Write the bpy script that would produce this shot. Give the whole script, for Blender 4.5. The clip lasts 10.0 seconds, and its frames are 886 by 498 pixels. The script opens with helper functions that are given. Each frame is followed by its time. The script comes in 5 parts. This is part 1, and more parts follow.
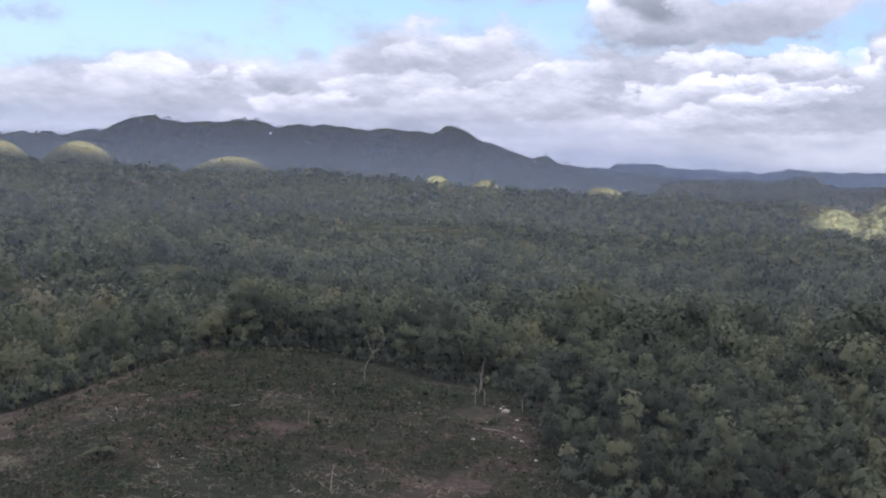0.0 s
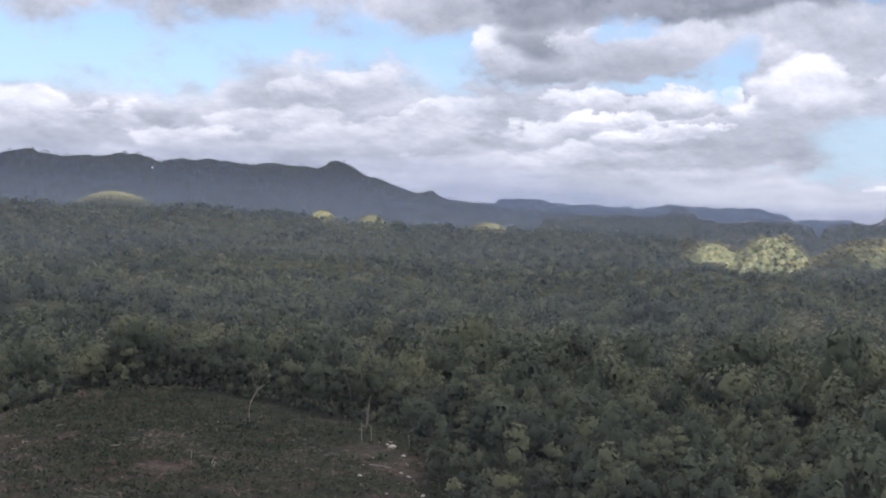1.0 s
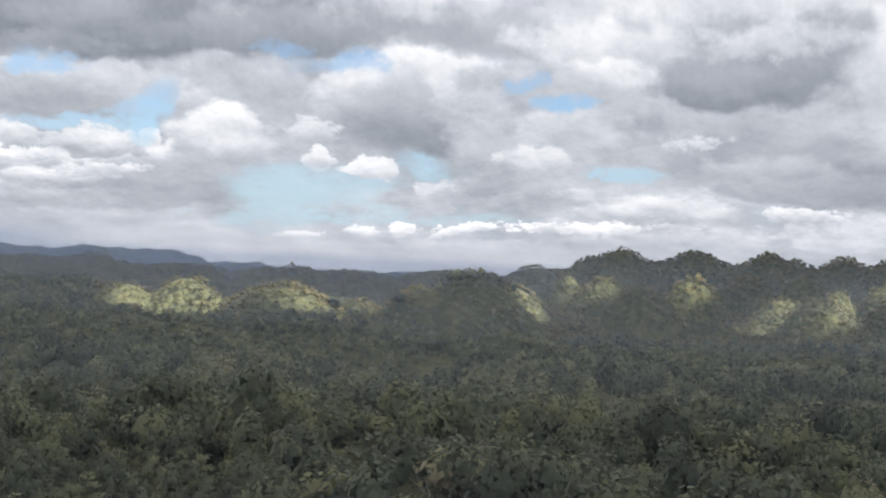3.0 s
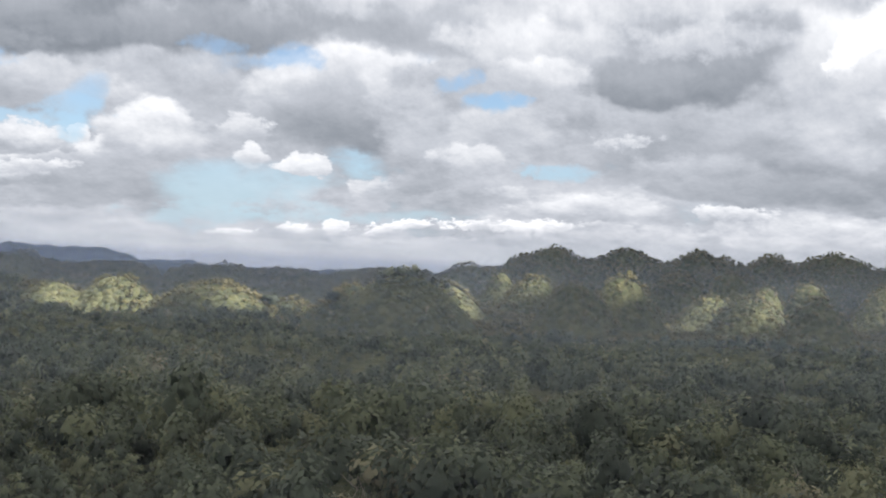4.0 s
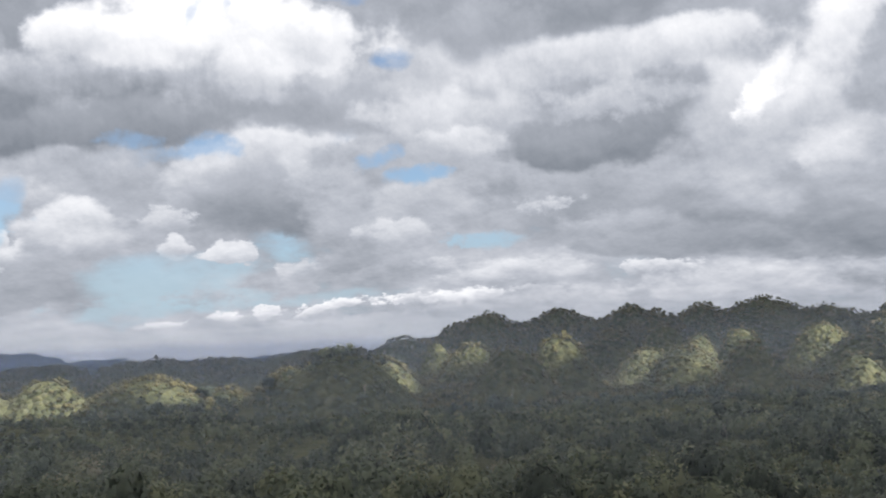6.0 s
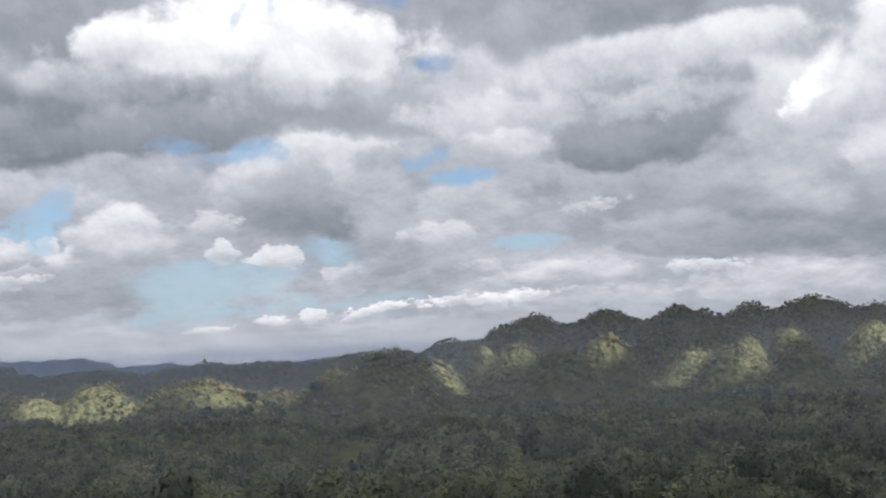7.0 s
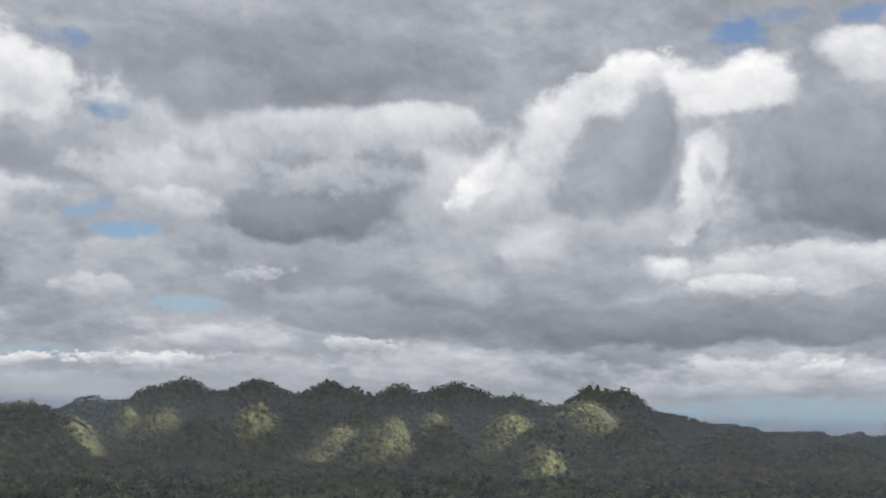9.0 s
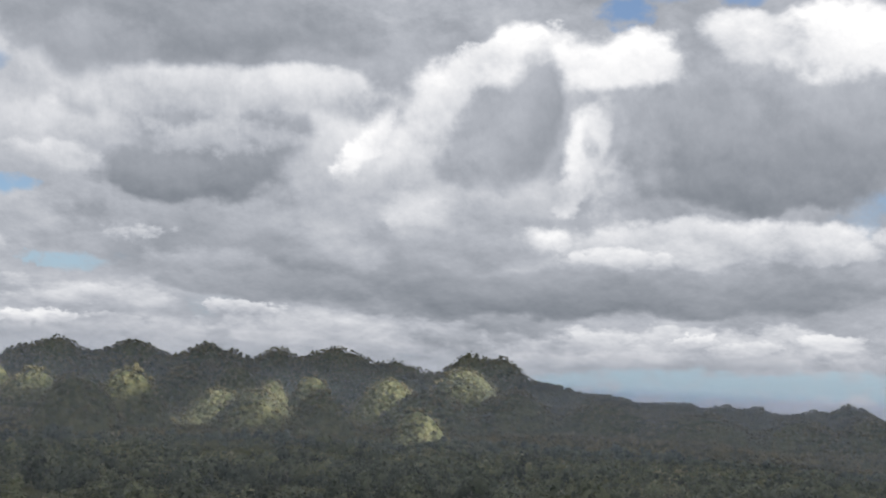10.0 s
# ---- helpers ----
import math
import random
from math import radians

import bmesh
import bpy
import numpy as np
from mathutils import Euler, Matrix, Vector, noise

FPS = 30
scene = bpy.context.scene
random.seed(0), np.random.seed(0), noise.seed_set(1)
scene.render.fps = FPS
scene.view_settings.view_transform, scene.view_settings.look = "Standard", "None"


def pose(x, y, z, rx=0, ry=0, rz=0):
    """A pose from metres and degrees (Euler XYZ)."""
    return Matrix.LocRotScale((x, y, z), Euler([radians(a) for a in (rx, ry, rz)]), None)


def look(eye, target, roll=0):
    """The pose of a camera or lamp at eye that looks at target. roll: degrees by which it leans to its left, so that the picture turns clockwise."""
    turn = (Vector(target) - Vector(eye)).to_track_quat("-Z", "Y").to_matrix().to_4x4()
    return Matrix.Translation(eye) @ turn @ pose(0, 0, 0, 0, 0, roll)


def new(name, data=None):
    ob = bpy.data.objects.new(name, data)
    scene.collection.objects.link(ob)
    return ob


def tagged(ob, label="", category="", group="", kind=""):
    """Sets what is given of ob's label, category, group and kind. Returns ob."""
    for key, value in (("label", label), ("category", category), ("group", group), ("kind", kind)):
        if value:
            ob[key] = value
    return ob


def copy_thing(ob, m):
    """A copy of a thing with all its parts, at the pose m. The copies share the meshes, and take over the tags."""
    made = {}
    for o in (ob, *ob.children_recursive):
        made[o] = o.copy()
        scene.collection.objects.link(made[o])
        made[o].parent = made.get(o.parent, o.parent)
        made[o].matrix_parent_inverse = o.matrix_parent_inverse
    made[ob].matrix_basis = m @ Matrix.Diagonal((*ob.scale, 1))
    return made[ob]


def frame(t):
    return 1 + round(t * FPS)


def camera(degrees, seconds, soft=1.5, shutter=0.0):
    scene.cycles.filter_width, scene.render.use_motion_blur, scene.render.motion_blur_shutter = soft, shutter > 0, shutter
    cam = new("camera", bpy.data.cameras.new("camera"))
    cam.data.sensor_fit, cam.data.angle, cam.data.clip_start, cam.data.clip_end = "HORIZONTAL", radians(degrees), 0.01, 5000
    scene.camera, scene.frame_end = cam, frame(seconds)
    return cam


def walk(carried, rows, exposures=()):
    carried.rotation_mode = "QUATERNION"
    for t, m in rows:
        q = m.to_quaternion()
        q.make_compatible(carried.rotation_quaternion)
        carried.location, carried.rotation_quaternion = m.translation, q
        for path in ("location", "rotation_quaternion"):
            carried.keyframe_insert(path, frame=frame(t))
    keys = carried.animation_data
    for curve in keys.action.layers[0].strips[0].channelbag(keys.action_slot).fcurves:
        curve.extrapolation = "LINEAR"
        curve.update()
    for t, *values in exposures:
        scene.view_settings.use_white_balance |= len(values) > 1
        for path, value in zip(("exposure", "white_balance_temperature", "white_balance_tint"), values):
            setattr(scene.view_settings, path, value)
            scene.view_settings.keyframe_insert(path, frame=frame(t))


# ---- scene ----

# ---------- camera: a slow turn to the right from one high lookout ----------
EYE = Vector((0.0, 0.0, 70.0))
cam = camera(40.35, 10.0, soft=1.9)


def bearing(az, el=0.0):
    """Unit direction of a compass bearing (degrees clockwise from +y) and a height angle."""
    a, e = radians(az), radians(el)
    return Vector((math.sin(a) * math.cos(e), math.cos(a) * math.cos(e), math.sin(e)))


def turned(az, el, lean):
    return look(EYE, EYE + bearing(az, el) * 100.0, -lean)


walk(cam, [
    (0.0, turned(0.000, -4.011, -2.147)),
    (0.3, turned(1.852, -3.113, -2.011)),
    (0.5, turned(2.868, -2.519, -2.124)),
    (0.8, turned(4.226, -2.182, -2.295)),
    (1.0, turned(5.355, -2.151, -2.226)),
    (1.3, turned(8.197, -2.009, -2.086)),
    (1.5, turned(11.103, -1.775, -2.095)),
    (1.8, turned(15.895, -1.234, -2.195)),
    (2.0, turned(19.929, -0.706, -2.293)),
    (2.3, turned(25.334, 0.124, -2.301)),
    (2.5, turned(28.188, 0.636, -2.369)),
    (2.7, turned(30.294, 0.902, -2.504)),
    (3.0, turned(32.462, 1.056, -3.047)),
    (3.2, turned(33.321, 1.132, -3.256)),
    (4.3, turned(36.275, 1.095, -2.445)),
    (4.5, turned(36.456, 1.201, -1.712)),
    (4.7, turned(36.751, 1.467, -0.916)),
    (5.0, turned(37.741, 2.179, 0.110)),
    (5.2, turned(38.417, 2.848, 0.674)),
    (6.3, turned(38.539, 4.959, 2.489)),
    (6.5, turned(37.617, 5.066, 2.747)),
    (7.0, turned(36.750, 4.790, 2.489)),
    (7.2, turned(36.753, 4.210, 2.413)),
    (7.5, turned(37.767, 4.020, 1.956)),
    (7.8, turned(41.813, 4.758, 1.329)),
    (8.0, turned(44.467, 5.354, 0.969)),
    (8.3, turned(45.928, 6.539, 0.617)),
    (8.5, turned(47.068, 7.266, -0.013)),
    (8.7, turned(49.233, 7.978, -0.643)),
    (9.0, turned(52.741, 8.060, -1.931)),
    (9.2, turned(55.050, 7.729, -2.996)),
    (9.5, turned(57.554, 7.228, -3.421)),
    (9.7, turned(57.994, 7.046, -3.390)),
    (10.0, turned(58.360, 6.703, -3.118)),
], exposures=[(0.0, 1.73, 5800, 19), (1.5, 1.62, 6050, 15), (3.0, 1.58, 6250, 11), (5.0, 1.57, 6250, 11), (6.5, 1.27, 6150, 12), (7.5, 1.32, 6150, 12), (9.0, 1.04, 6200, 11), (10.0, 1.20, 6250, 11)])

# ---------- sun, sky ----------
SUN_AZ, SUN_EL = 150.0, 48.0
SUN_DIR = bearing(SUN_AZ, SUN_EL)
lamp = bpy.data.lights.new("sun", "SUN")
lamp.energy, lamp.angle, lamp.color = 5.0, radians(0.53), (1.0, 0.87, 0.67)
sun = new("sun", lamp)
sun.matrix_world = look(SUN_DIR * 100, (0, 0, 0))


class Nodes:
    """Short-hand for building node trees."""

    def __init__(self, tree):
        self.tree = tree
        tree.nodes.clear()

    def add(self, kind, ins=None, **props):
        n = self.tree.nodes.new(kind)
        for k, v in props.items():
            setattr(n, k, v)
        for k, v in (ins or {}).items():
            if isinstance(v, bpy.types.NodeSocket):
                self.tree.links.new(v, n.inputs[k])
            else:
                n.inputs[k].default_value = v
        return n

    def math(self, op, a, b=0.0, c=0.0, clamp=False):
        return self.add("ShaderNodeMath", {0: a, 1: b, 2: c}, operation=op, use_clamp=clamp).outputs[0]

    def vec(self, op, a, b=(0, 0, 0)):
        return self.add("ShaderNodeVectorMath", {0: a, 1: b}, operation=op)

    def noise(self, vector, scale, detail=4.0, rough=0.55, distortion=0.0):
        return self.add("ShaderNodeTexNoise", {"Vector": vector, "Scale": scale, "Detail": detail, "Roughness": rough,
                                               "Distortion": distortion}).outputs["Fac"]

    def ramp(self, fac, stops, mode="LINEAR"):
        n = self.add("ShaderNodeValToRGB", {"Fac": fac})
        n.color_ramp.interpolation = mode
        while len(n.color_ramp.elements) < len(stops):
            n.color_ramp.elements.new(0.5)
        for e, (p, c) in zip(n.color_ramp.elements, stops):
            e.position, e.color = p, (*c, 1.0)
        return n.outputs["Color"]

    def mix(self, fac, a, b, blend="MIX"):
        n = self.add("ShaderNodeMix", {0: fac, 6: a, 7: b}, data_type="RGBA", blend_type=blend)
        return n.outputs[2]

    def span(self, v, lo, hi, a=0.0, b=1.0, smooth=True):
        n = self.add("ShaderNodeMapRange", {"Value": v, "From Min": lo, "From Max": hi, "To Min": a, "To Max": b})
        n.interpolation_type = "SMOOTHSTEP" if smooth else "LINEAR"
        return n.outputs["Result"]


world = bpy.data.worlds.new("world")
scene.world = world
world.use_nodes = True
world.cycles.sampling_method = "MANUAL"
world.cycles.sample_map_resolution = 256
W = Nodes(world.node_tree)
sky = W.add("ShaderNodeTexSky", sky_type="NISHITA", sun_disc=False, sun_elevation=radians(SUN_EL),
            sun_rotation=radians(SUN_AZ), altitude=200.0)
direction = W.add("ShaderNodeTexCoord").outputs["Generated"]
xyz = W.add("ShaderNodeSeparateXYZ", {0: direction})
DEG = 57.29578
sky_az = W.math("MULTIPLY", W.math("ARCTAN2", xyz.outputs[0], xyz.outputs[1]), DEG)
sky_el = W.math("MULTIPLY", W.math("ARCSINE", xyz.outputs[2]), DEG)


def stretched(shift=(0.0, 0.0, 0.0)):
    """The direction, flattened so that clouds lie wider than tall, the more so the lower they hang."""
    p = W.vec("ADD", direction, shift).outputs[0]
    z = W.add("ShaderNodeSeparateXYZ", {0: p}).outputs[2]
    return W.vec("MULTIPLY", p, W.add("ShaderNodeCombineXYZ", {0: 1.0, 1: 1.0, 2: W.span(z, 0.0, 0.3, 2.6, 1.5)}).outputs[0]).outputs[0]


def billow(shift, scale, detail):
    """Rounded heaps on heaps, about 0 to 1."""
    p = stretched(shift)
    wob = W.add("ShaderNodeTexNoise", {"Vector": p, "Scale": scale, "Detail": 5.0, "Roughness": 0.6}).outputs["Color"]
    p = W.vec("ADD", p, W.add("ShaderNodeVectorMath", {0: wob, 3: 0.8 / scale}, operation="SCALE").outputs[0]).outputs[0]
    n = W.add("ShaderNodeTexVoronoi", {"Vector": p, "Scale": scale, "Detail": detail, "Roughness": 0.55, "Lacunarity": 2.2}, feature="F1", normalize=True)
    return W.math("MULTIPLY_ADD", n.outputs["Distance"], -1.6, 1.25)


def swirl(scale, shift):
    """Two fields of drift, about -1 to 1, that tear the outlines."""
    p = W.vec("ADD", stretched(), shift).outputs[0]
    n = W.add("ShaderNodeTexNoise", {"Vector": p, "Scale": scale, "Detail": 5.0, "Roughness": 0.58})
    q = W.add("ShaderNodeSeparateXYZ", {0: W.vec("MULTIPLY_ADD", n.outputs["Color"], (4.0, 4.0, 4.0)).outputs[0]})
    return W.math("SUBTRACT", q.outputs[0], 2.0), W.math("SUBTRACT", q.outputs[1], 2.0)


TORN = {"wide": swirl(9.0, (3.1, 0.0, 1.7)), "fine": swirl(26.0, (0.4, 5.0, 2.2)), "tiny": swirl(80.0, (2.4, 1.0, 6.2))}
heap = billow((0.0, 0.0, 0.0), 26.0, 3.0)
small_heap = billow((0.0, 0.0, 0.0), 72.0, 2.0)
puffs = W.math("SUBTRACT", heap, billow((0.002, -0.001, 0.0050), 26.0, 3.0))
small_puffs = W.math("SUBTRACT", small_heap, billow((0.0008, -0.0004, 0.0018), 72.0, 2.0))
body = W.noise(stretched(), 8.0, 7.0, 0.55)
lift = W.math("SUBTRACT", body, W.noise(stretched((0.004, -0.003, 0.010)), 8.0, 5.0, 0.55))
wide_frays = W.noise(stretched((7.0, 2.0, 4.0)), 17.0, 5.0, 0.52)
fine_frays = W.noise(stretched((1.0, 6.0, 9.0)), 46.0, 4.5, 0.52)
tiny_frays = W.noise(stretched((4.0, 3.0, 1.0)), 130.0, 4.0, 0.52)
EDGE = {"tiny": W.math("MULTIPLY_ADD", tiny_frays, -3.6, 1.8),
        "wide": W.math("MULTIPLY_ADD", heap, -0.60, W.math("MULTIPLY_ADD", wide_frays, -3.2, 2.0)),
        "fine": W.math("MULTIPLY_ADD", small_heap, -0.55, W.math("MULTIPLY_ADD", fine_frays, -3.0, 1.88))}


def group(name, inputs, build):
    """A node group of cloud arithmetic; build() gets its sockets and gives back the result, a vector."""
    tree = bpy.data.node_groups.new(name, "ShaderNodeTree")
    for key in inputs:
        tree.interface.new_socket(key, in_out="INPUT", socket_type="NodeSocketVector" if key == "before" else "NodeSocketFloat")
    tree.interface.new_socket("result", in_out="OUTPUT", socket_type="NodeSocketVector")
    n = Nodes(tree)
    ins = n.add("NodeGroupInput").outputs
    n.tree.links.new(build(n, {k: ins[k] for k in inputs}), n.add("NodeGroupOutput").inputs["result"])
    return tree


def away(n, i):
    """Distance from the middle in half sizes, squared, with a torn edge; and the height in the cloud, -1 to 1."""
    # the tiny term makes each cloud wait for the one before
    after = n.add("ShaderNodeVectorMath", {0: i["before"], 1: (1e-8, 0.0, 0.0)}, operation="DOT_PRODUCT").outputs["Value"]
    x = n.math("MULTIPLY", n.math("SUBTRACT", n.math("ADD", i["bearing"], after), i["az"]), i["narrow"])
    y = n.math("SUBTRACT", n.math("ADD", i["height"], after), i["el"])
    u = n.math("MULTIPLY_ADD", y, i["sin"], n.math("MULTIPLY", x, i["cos"]))
    v = n.math("SUBTRACT", n.math("MULTIPLY", y, i["cos"]), n.math("MULTIPLY", x, i["sin"]))
    u = n.math("MULTIPLY_ADD", i["tear"], 0.62, n.math("DIVIDE", u, i["across"]))
    v = n.math("MULTIPLY_ADD", i["tear_up"], 0.55, n.math("DIVIDE", v, i["up"]))
    low = n.math("MULTIPLY", n.math("MINIMUM", v, 0.0), i["flat"])
    r = n.math("ADD", n.math("MULTIPLY", u, u), n.math("MULTIPLY", low, low))
    high = n.math("MAXIMUM", v, 0.0)
    return n.math("MULTIPLY_ADD", i["edge"], i["crisp"], n.math("MULTIPLY_ADD", high, high, r)), v


def puff_build(n, i):
    r, v = away(n, i)
    mask = n.math("MULTIPLY", n.add("ShaderNodeMapRange", {"Value": r, "From Min": 1.45, "From Max": n.math("SUBTRACT", 1.45, i["soft"]), "To Min": 0.0, "To Max": 1.0}, interpolation_type="SMOOTHSTEP").outputs[0], i["gain"])
    own = n.add("ShaderNodeMapRange", {"Value": v, "From Min": -0.75, "From Max": 0.8, "To Min": i["base"], "To Max": i["top"]}, interpolation_type="SMOOTHSTEP").outputs[0]
    own = n.add("ShaderNodeCombineXYZ", {0: own, 1: 1.0, 2: i["top"]}).outputs[0]
    return n.add("ShaderNodeMix", {0: mask, 4: i["before"], 5: own}, data_type="VECTOR").outputs[1]


def gap_build(n, i):
    r, v = away(n, i)
    hole = n.math("MULTIPLY", n.span(r, 1.5, -0.2), i["gain"])
    return n.vec("MULTIPLY", i["before"], n.add("ShaderNodeCombineXYZ", {0: 1.0, 1: n.math("SUBTRACT", 1.0, hole), 2: 1.0}).outputs[0]).outputs[0]


SHAPE = ["before", "bearing", "height", "tear", "tear_up", "edge", "az", "el", "across", "up", "cos", "sin", "narrow", "flat", "crisp", "soft", "top", "base", "gain"]
KIND = {"puff": group("puff_of_cloud", SHAPE, puff_build), "gap": group("gap_in_cloud", SHAPE, gap_build)}
CLOUDS = [W.add("ShaderNodeCombineXYZ", {0: W.math("MULTIPLY_ADD", body, 0.5, 0.33), 1: W.span(body, 0.20, 0.36), 2: 0.6}).outputs[0]]


def lay(kind, az, el, across, up, tilt, **more):
    n = W.add("ShaderNodeGroup", node_tree=KIND[kind])
    size = "tiny" if up < 0.36 else "fine" if up < 0.9 else "wide"
    for key, value in (("before", CLOUDS[0]), ("bearing", sky_az), ("height", sky_el), ("tear", TORN[size][0]), ("tear_up", TORN[size][1]), ("edge", EDGE[size])):
        W.tree.links.new(value, n.inputs[key])
    more.update(az=az, el=el, across=across, up=up, cos=math.cos(radians(tilt)), sin=math.sin(radians(tilt)), narrow=math.cos(radians(el)))
    for key, value in more.items():
        n.inputs[key].default_value = value
    CLOUDS[0] = n.outputs[0]


def puff(az, el, across, up, tilt, top, base, soft, flat, gain):
    """A cloud by bearing, height angle, half sizes and tilt in degrees, with the light of its head and of its base."""
    lay("puff", az, el, across * 1.1, up * 1.1, tilt, top=top, base=base, soft=0.25 + 1.75 * soft, flat=flat, gain=gain, crisp=1.0)


def blue_gap(az, el, across, up, tilt, gain):
    lay("gap", az, el, across * 1.15, up * 1.15, tilt, gain=gain, flat=1.0, crisp=1.2, soft=1.0, top=0.0, base=0.0)


# the blue field in the west, its wisps and the heaps below it
blue_gap(-8.4, 6.26, 16.58, 1.94, 3, 1.00)
blue_gap(-18.9, 4.86, 5.48, 1.67, 4, 0.90)
blue_gap(4.0, 6.00, 3.16, 1.31, 2, 0.80)
blue_gap(-18.2, 2.41, 2.90, 0.97, 3, 0.40)
blue_gap(-27.0, 4.97, 6.35, 1.90, 5, 0.90)
puff(-19.8, 5.91, 1.29, 0.42, 4, 0.51, 0.43, 0.9, 1.0, 0.60)
puff(-9.7, 5.04, 1.03, 0.21, 3, 0.57, 0.57, 1.0, 1.0, 0.40)
puff(-2.1, 6.43, 1.32, 0.32, 2, 0.61, 0.61, 1.0, 1.0, 0.50)
puff(-6.7, 4.80, 0.79, 0.37, 3, 0.51, 0.51, 0.9, 1.0, 0.60)
puff(4.8, 6.67, 1.05, 0.31, 2, 0.57, 0.57, 0.9, 1.0, 0.50)
puff(-18.9, 3.50, 2.63, 0.67, 3, 0.57, 0.43, 0.8, 1.0, 0.70)
puff(-12.2, 2.97, 8.42, 1.07, 3, 0.64, 0.51, 0.6, 1.0, 0.95)
puff(-19.3, 1.85, 3.82, 0.60, 3, 0.64, 0.51, 0.9, 1.0, 0.60)
puff(-14.1, 3.21, 2.01, 0.95, 3, 0.94, 0.55, 0.3, 1.4, 0.95)
puff(-9.8, 3.22, 1.61, 0.78, 3, 0.85, 0.53, 0.3, 1.3, 0.95)
puff(-8.3, 3.68, 1.04, 0.47, 3, 0.62, 0.48, 0.5, 1.0, 0.80)
puff(-6.3, 2.77, 1.58, 0.58, 2, 0.84, 0.54, 0.3, 1.4, 0.95)
puff(0.1, 3.90, 5.32, 2.26, 2, 0.70, 0.51, 0.4, 1.0, 0.95)
puff(-2.8, 4.97, 1.59, 0.93, 2, 0.64, 0.51, 0.6, 1.0, 0.95)
puff(1.0, 5.32, 2.12, 0.85, 2, 0.85, 0.55, 0.3, 1.0, 0.95)
puff(-1.6, 5.02, 1.38, 0.66, 2, 0.78, 0.53, 0.3, 1.0, 0.95)
puff(0.1, 3.77, 3.99, 0.59, 2, 0.50, 0.50, 0.7, 1.0, 0.70)
puff(5.0, 4.20, 1.58, 0.79, 2, 0.90, 0.54, 0.3, 1.3, 0.95)
puff(2.4, 3.45, 1.86, 0.58, 2, 0.78, 0.54, 0.4, 1.0, 0.95)
puff(4.7, 2.87, 1.59, 0.53, 2, 0.83, 0.55, 0.3, 1.0, 0.95)
puff(-0.9, 2.54, 3.20, 0.48, 2, 0.70, 0.55, 0.6, 1.0, 0.80)
puff(13.1, 1.70, 7.59, 1.52, 2, 0.65, 0.55, 0.9, 1.0, 0.70)
# the heaped sheet north-west
puff(8.8, 4.31, 2.07, 1.04, 1, 0.57, 0.44, 0.5, 1.0, 0.95)
puff(16.3, 2.94, 4.65, 1.03, 1, 0.54, 0.45, 0.7, 1.0, 0.80)
puff(12.5, 7.04, 5.57, 1.38, 2, 0.81, 0.42, 0.3, 1.6, 0.95)
puff(16.0, 7.85, 2.36, 1.00, 1, 0.75, 0.55, 0.5, 1.0, 0.95)
puff(8.5, 6.69, 2.52, 1.46, 2, 0.72, 0.34, 0.3, 1.5, 0.95)
puff(7.5, 7.30, 1.11, 1.19, 3, 0.95, 0.55, 0.2, 1.0, 0.95)
puff(9.4, 8.03, 1.72, 1.11, 2, 0.52, 0.31, 0.6, 1.0, 0.95)
puff(10.1, 9.35, 3.16, 0.84, 2, 0.46, 0.34, 0.6, 1.0, 0.95)
puff(15.9, 9.84, 7.31, 0.73, 1, 0.37, 0.31, 0.6, 1.0, 0.95)
puff(12.4, 7.75, 1.59, 0.74, 2, 0.90, 0.52, 0.3, 1.0, 0.95)
puff(20.8, 6.00, 1.94, 0.88, 1, 0.92, 0.62, 0.3, 1.0, 0.95)
puff(21.3, 7.30, 2.05, 0.77, 1, 0.75, 0.58, 0.6, 1.0, 0.95)
puff(23.8, 7.84, 2.26, 1.51, 0, 0.70, 0.57, 0.7, 1.0, 0.95)
blue_gap(13.4, 8.82, 0.90, 0.45, 2, 0.70)
blue_gap(17.7, 6.98, 0.68, 1.31, 1, 0.75)
blue_gap(16.6, 5.69, 1.85, 0.26, 2, 0.60)
blue_gap(24.5, 9.23, 1.49, 0.40, 0, 0.50)
blue_gap(4.8, 6.78, 1.31, 1.31, 3, 0.80)
blue_gap(6.2, 4.61, 1.06, 0.32, 2, 0.40)
puff(18.6, 5.43, 0.44, 0.37, 1, 0.99, 0.78, 0.2, 1.0, 0.95)
puff(16.2, 5.15, 1.37, 0.45, 2, 0.95, 0.60, 0.3, 1.4, 0.95)
puff(11.3, 5.05, 1.81, 0.53, 2, 0.97, 0.55, 0.3, 1.4, 0.95)
puff(8.4, 4.17, 2.00, 0.69, 2, 0.63, 0.48, 0.5, 1.0, 0.95)
puff(13.1, 3.89, 2.61, 0.85, 2, 0.97, 0.48, 0.2, 1.6, 0.95)
puff(17.8, 4.30, 1.63, 0.89, 2, 0.86, 0.57, 0.3, 1.0, 0.95)
puff(14.8, 3.47, 1.20, 0.48, 2, 0.92, 0.55, 0.3, 1.0, 0.95)
puff(9.7, 3.29, 2.14, 0.64, 2, 0.81, 0.53, 0.3, 1.4, 0.95)
puff(5.7, 4.59, 1.85, 0.48, 3, 0.79, 0.60, 0.4, 1.0, 0.80)
puff(4.9, 3.23, 2.91, 0.69, 2, 0.70, 0.55, 0.6, 1.0, 0.95)
puff(-2.9, 3.65, 3.03, 0.50, 3, 0.79, 0.60, 0.5, 1.0, 0.95)
puff(-6.8, 2.67, 2.43, 0.49, 3, 0.86, 0.60, 0.5, 1.0, 0.95)
puff(-0.5, 3.11, 2.31, 0.46, 3, 0.73, 0.57, 0.6, 1.0, 0.80)
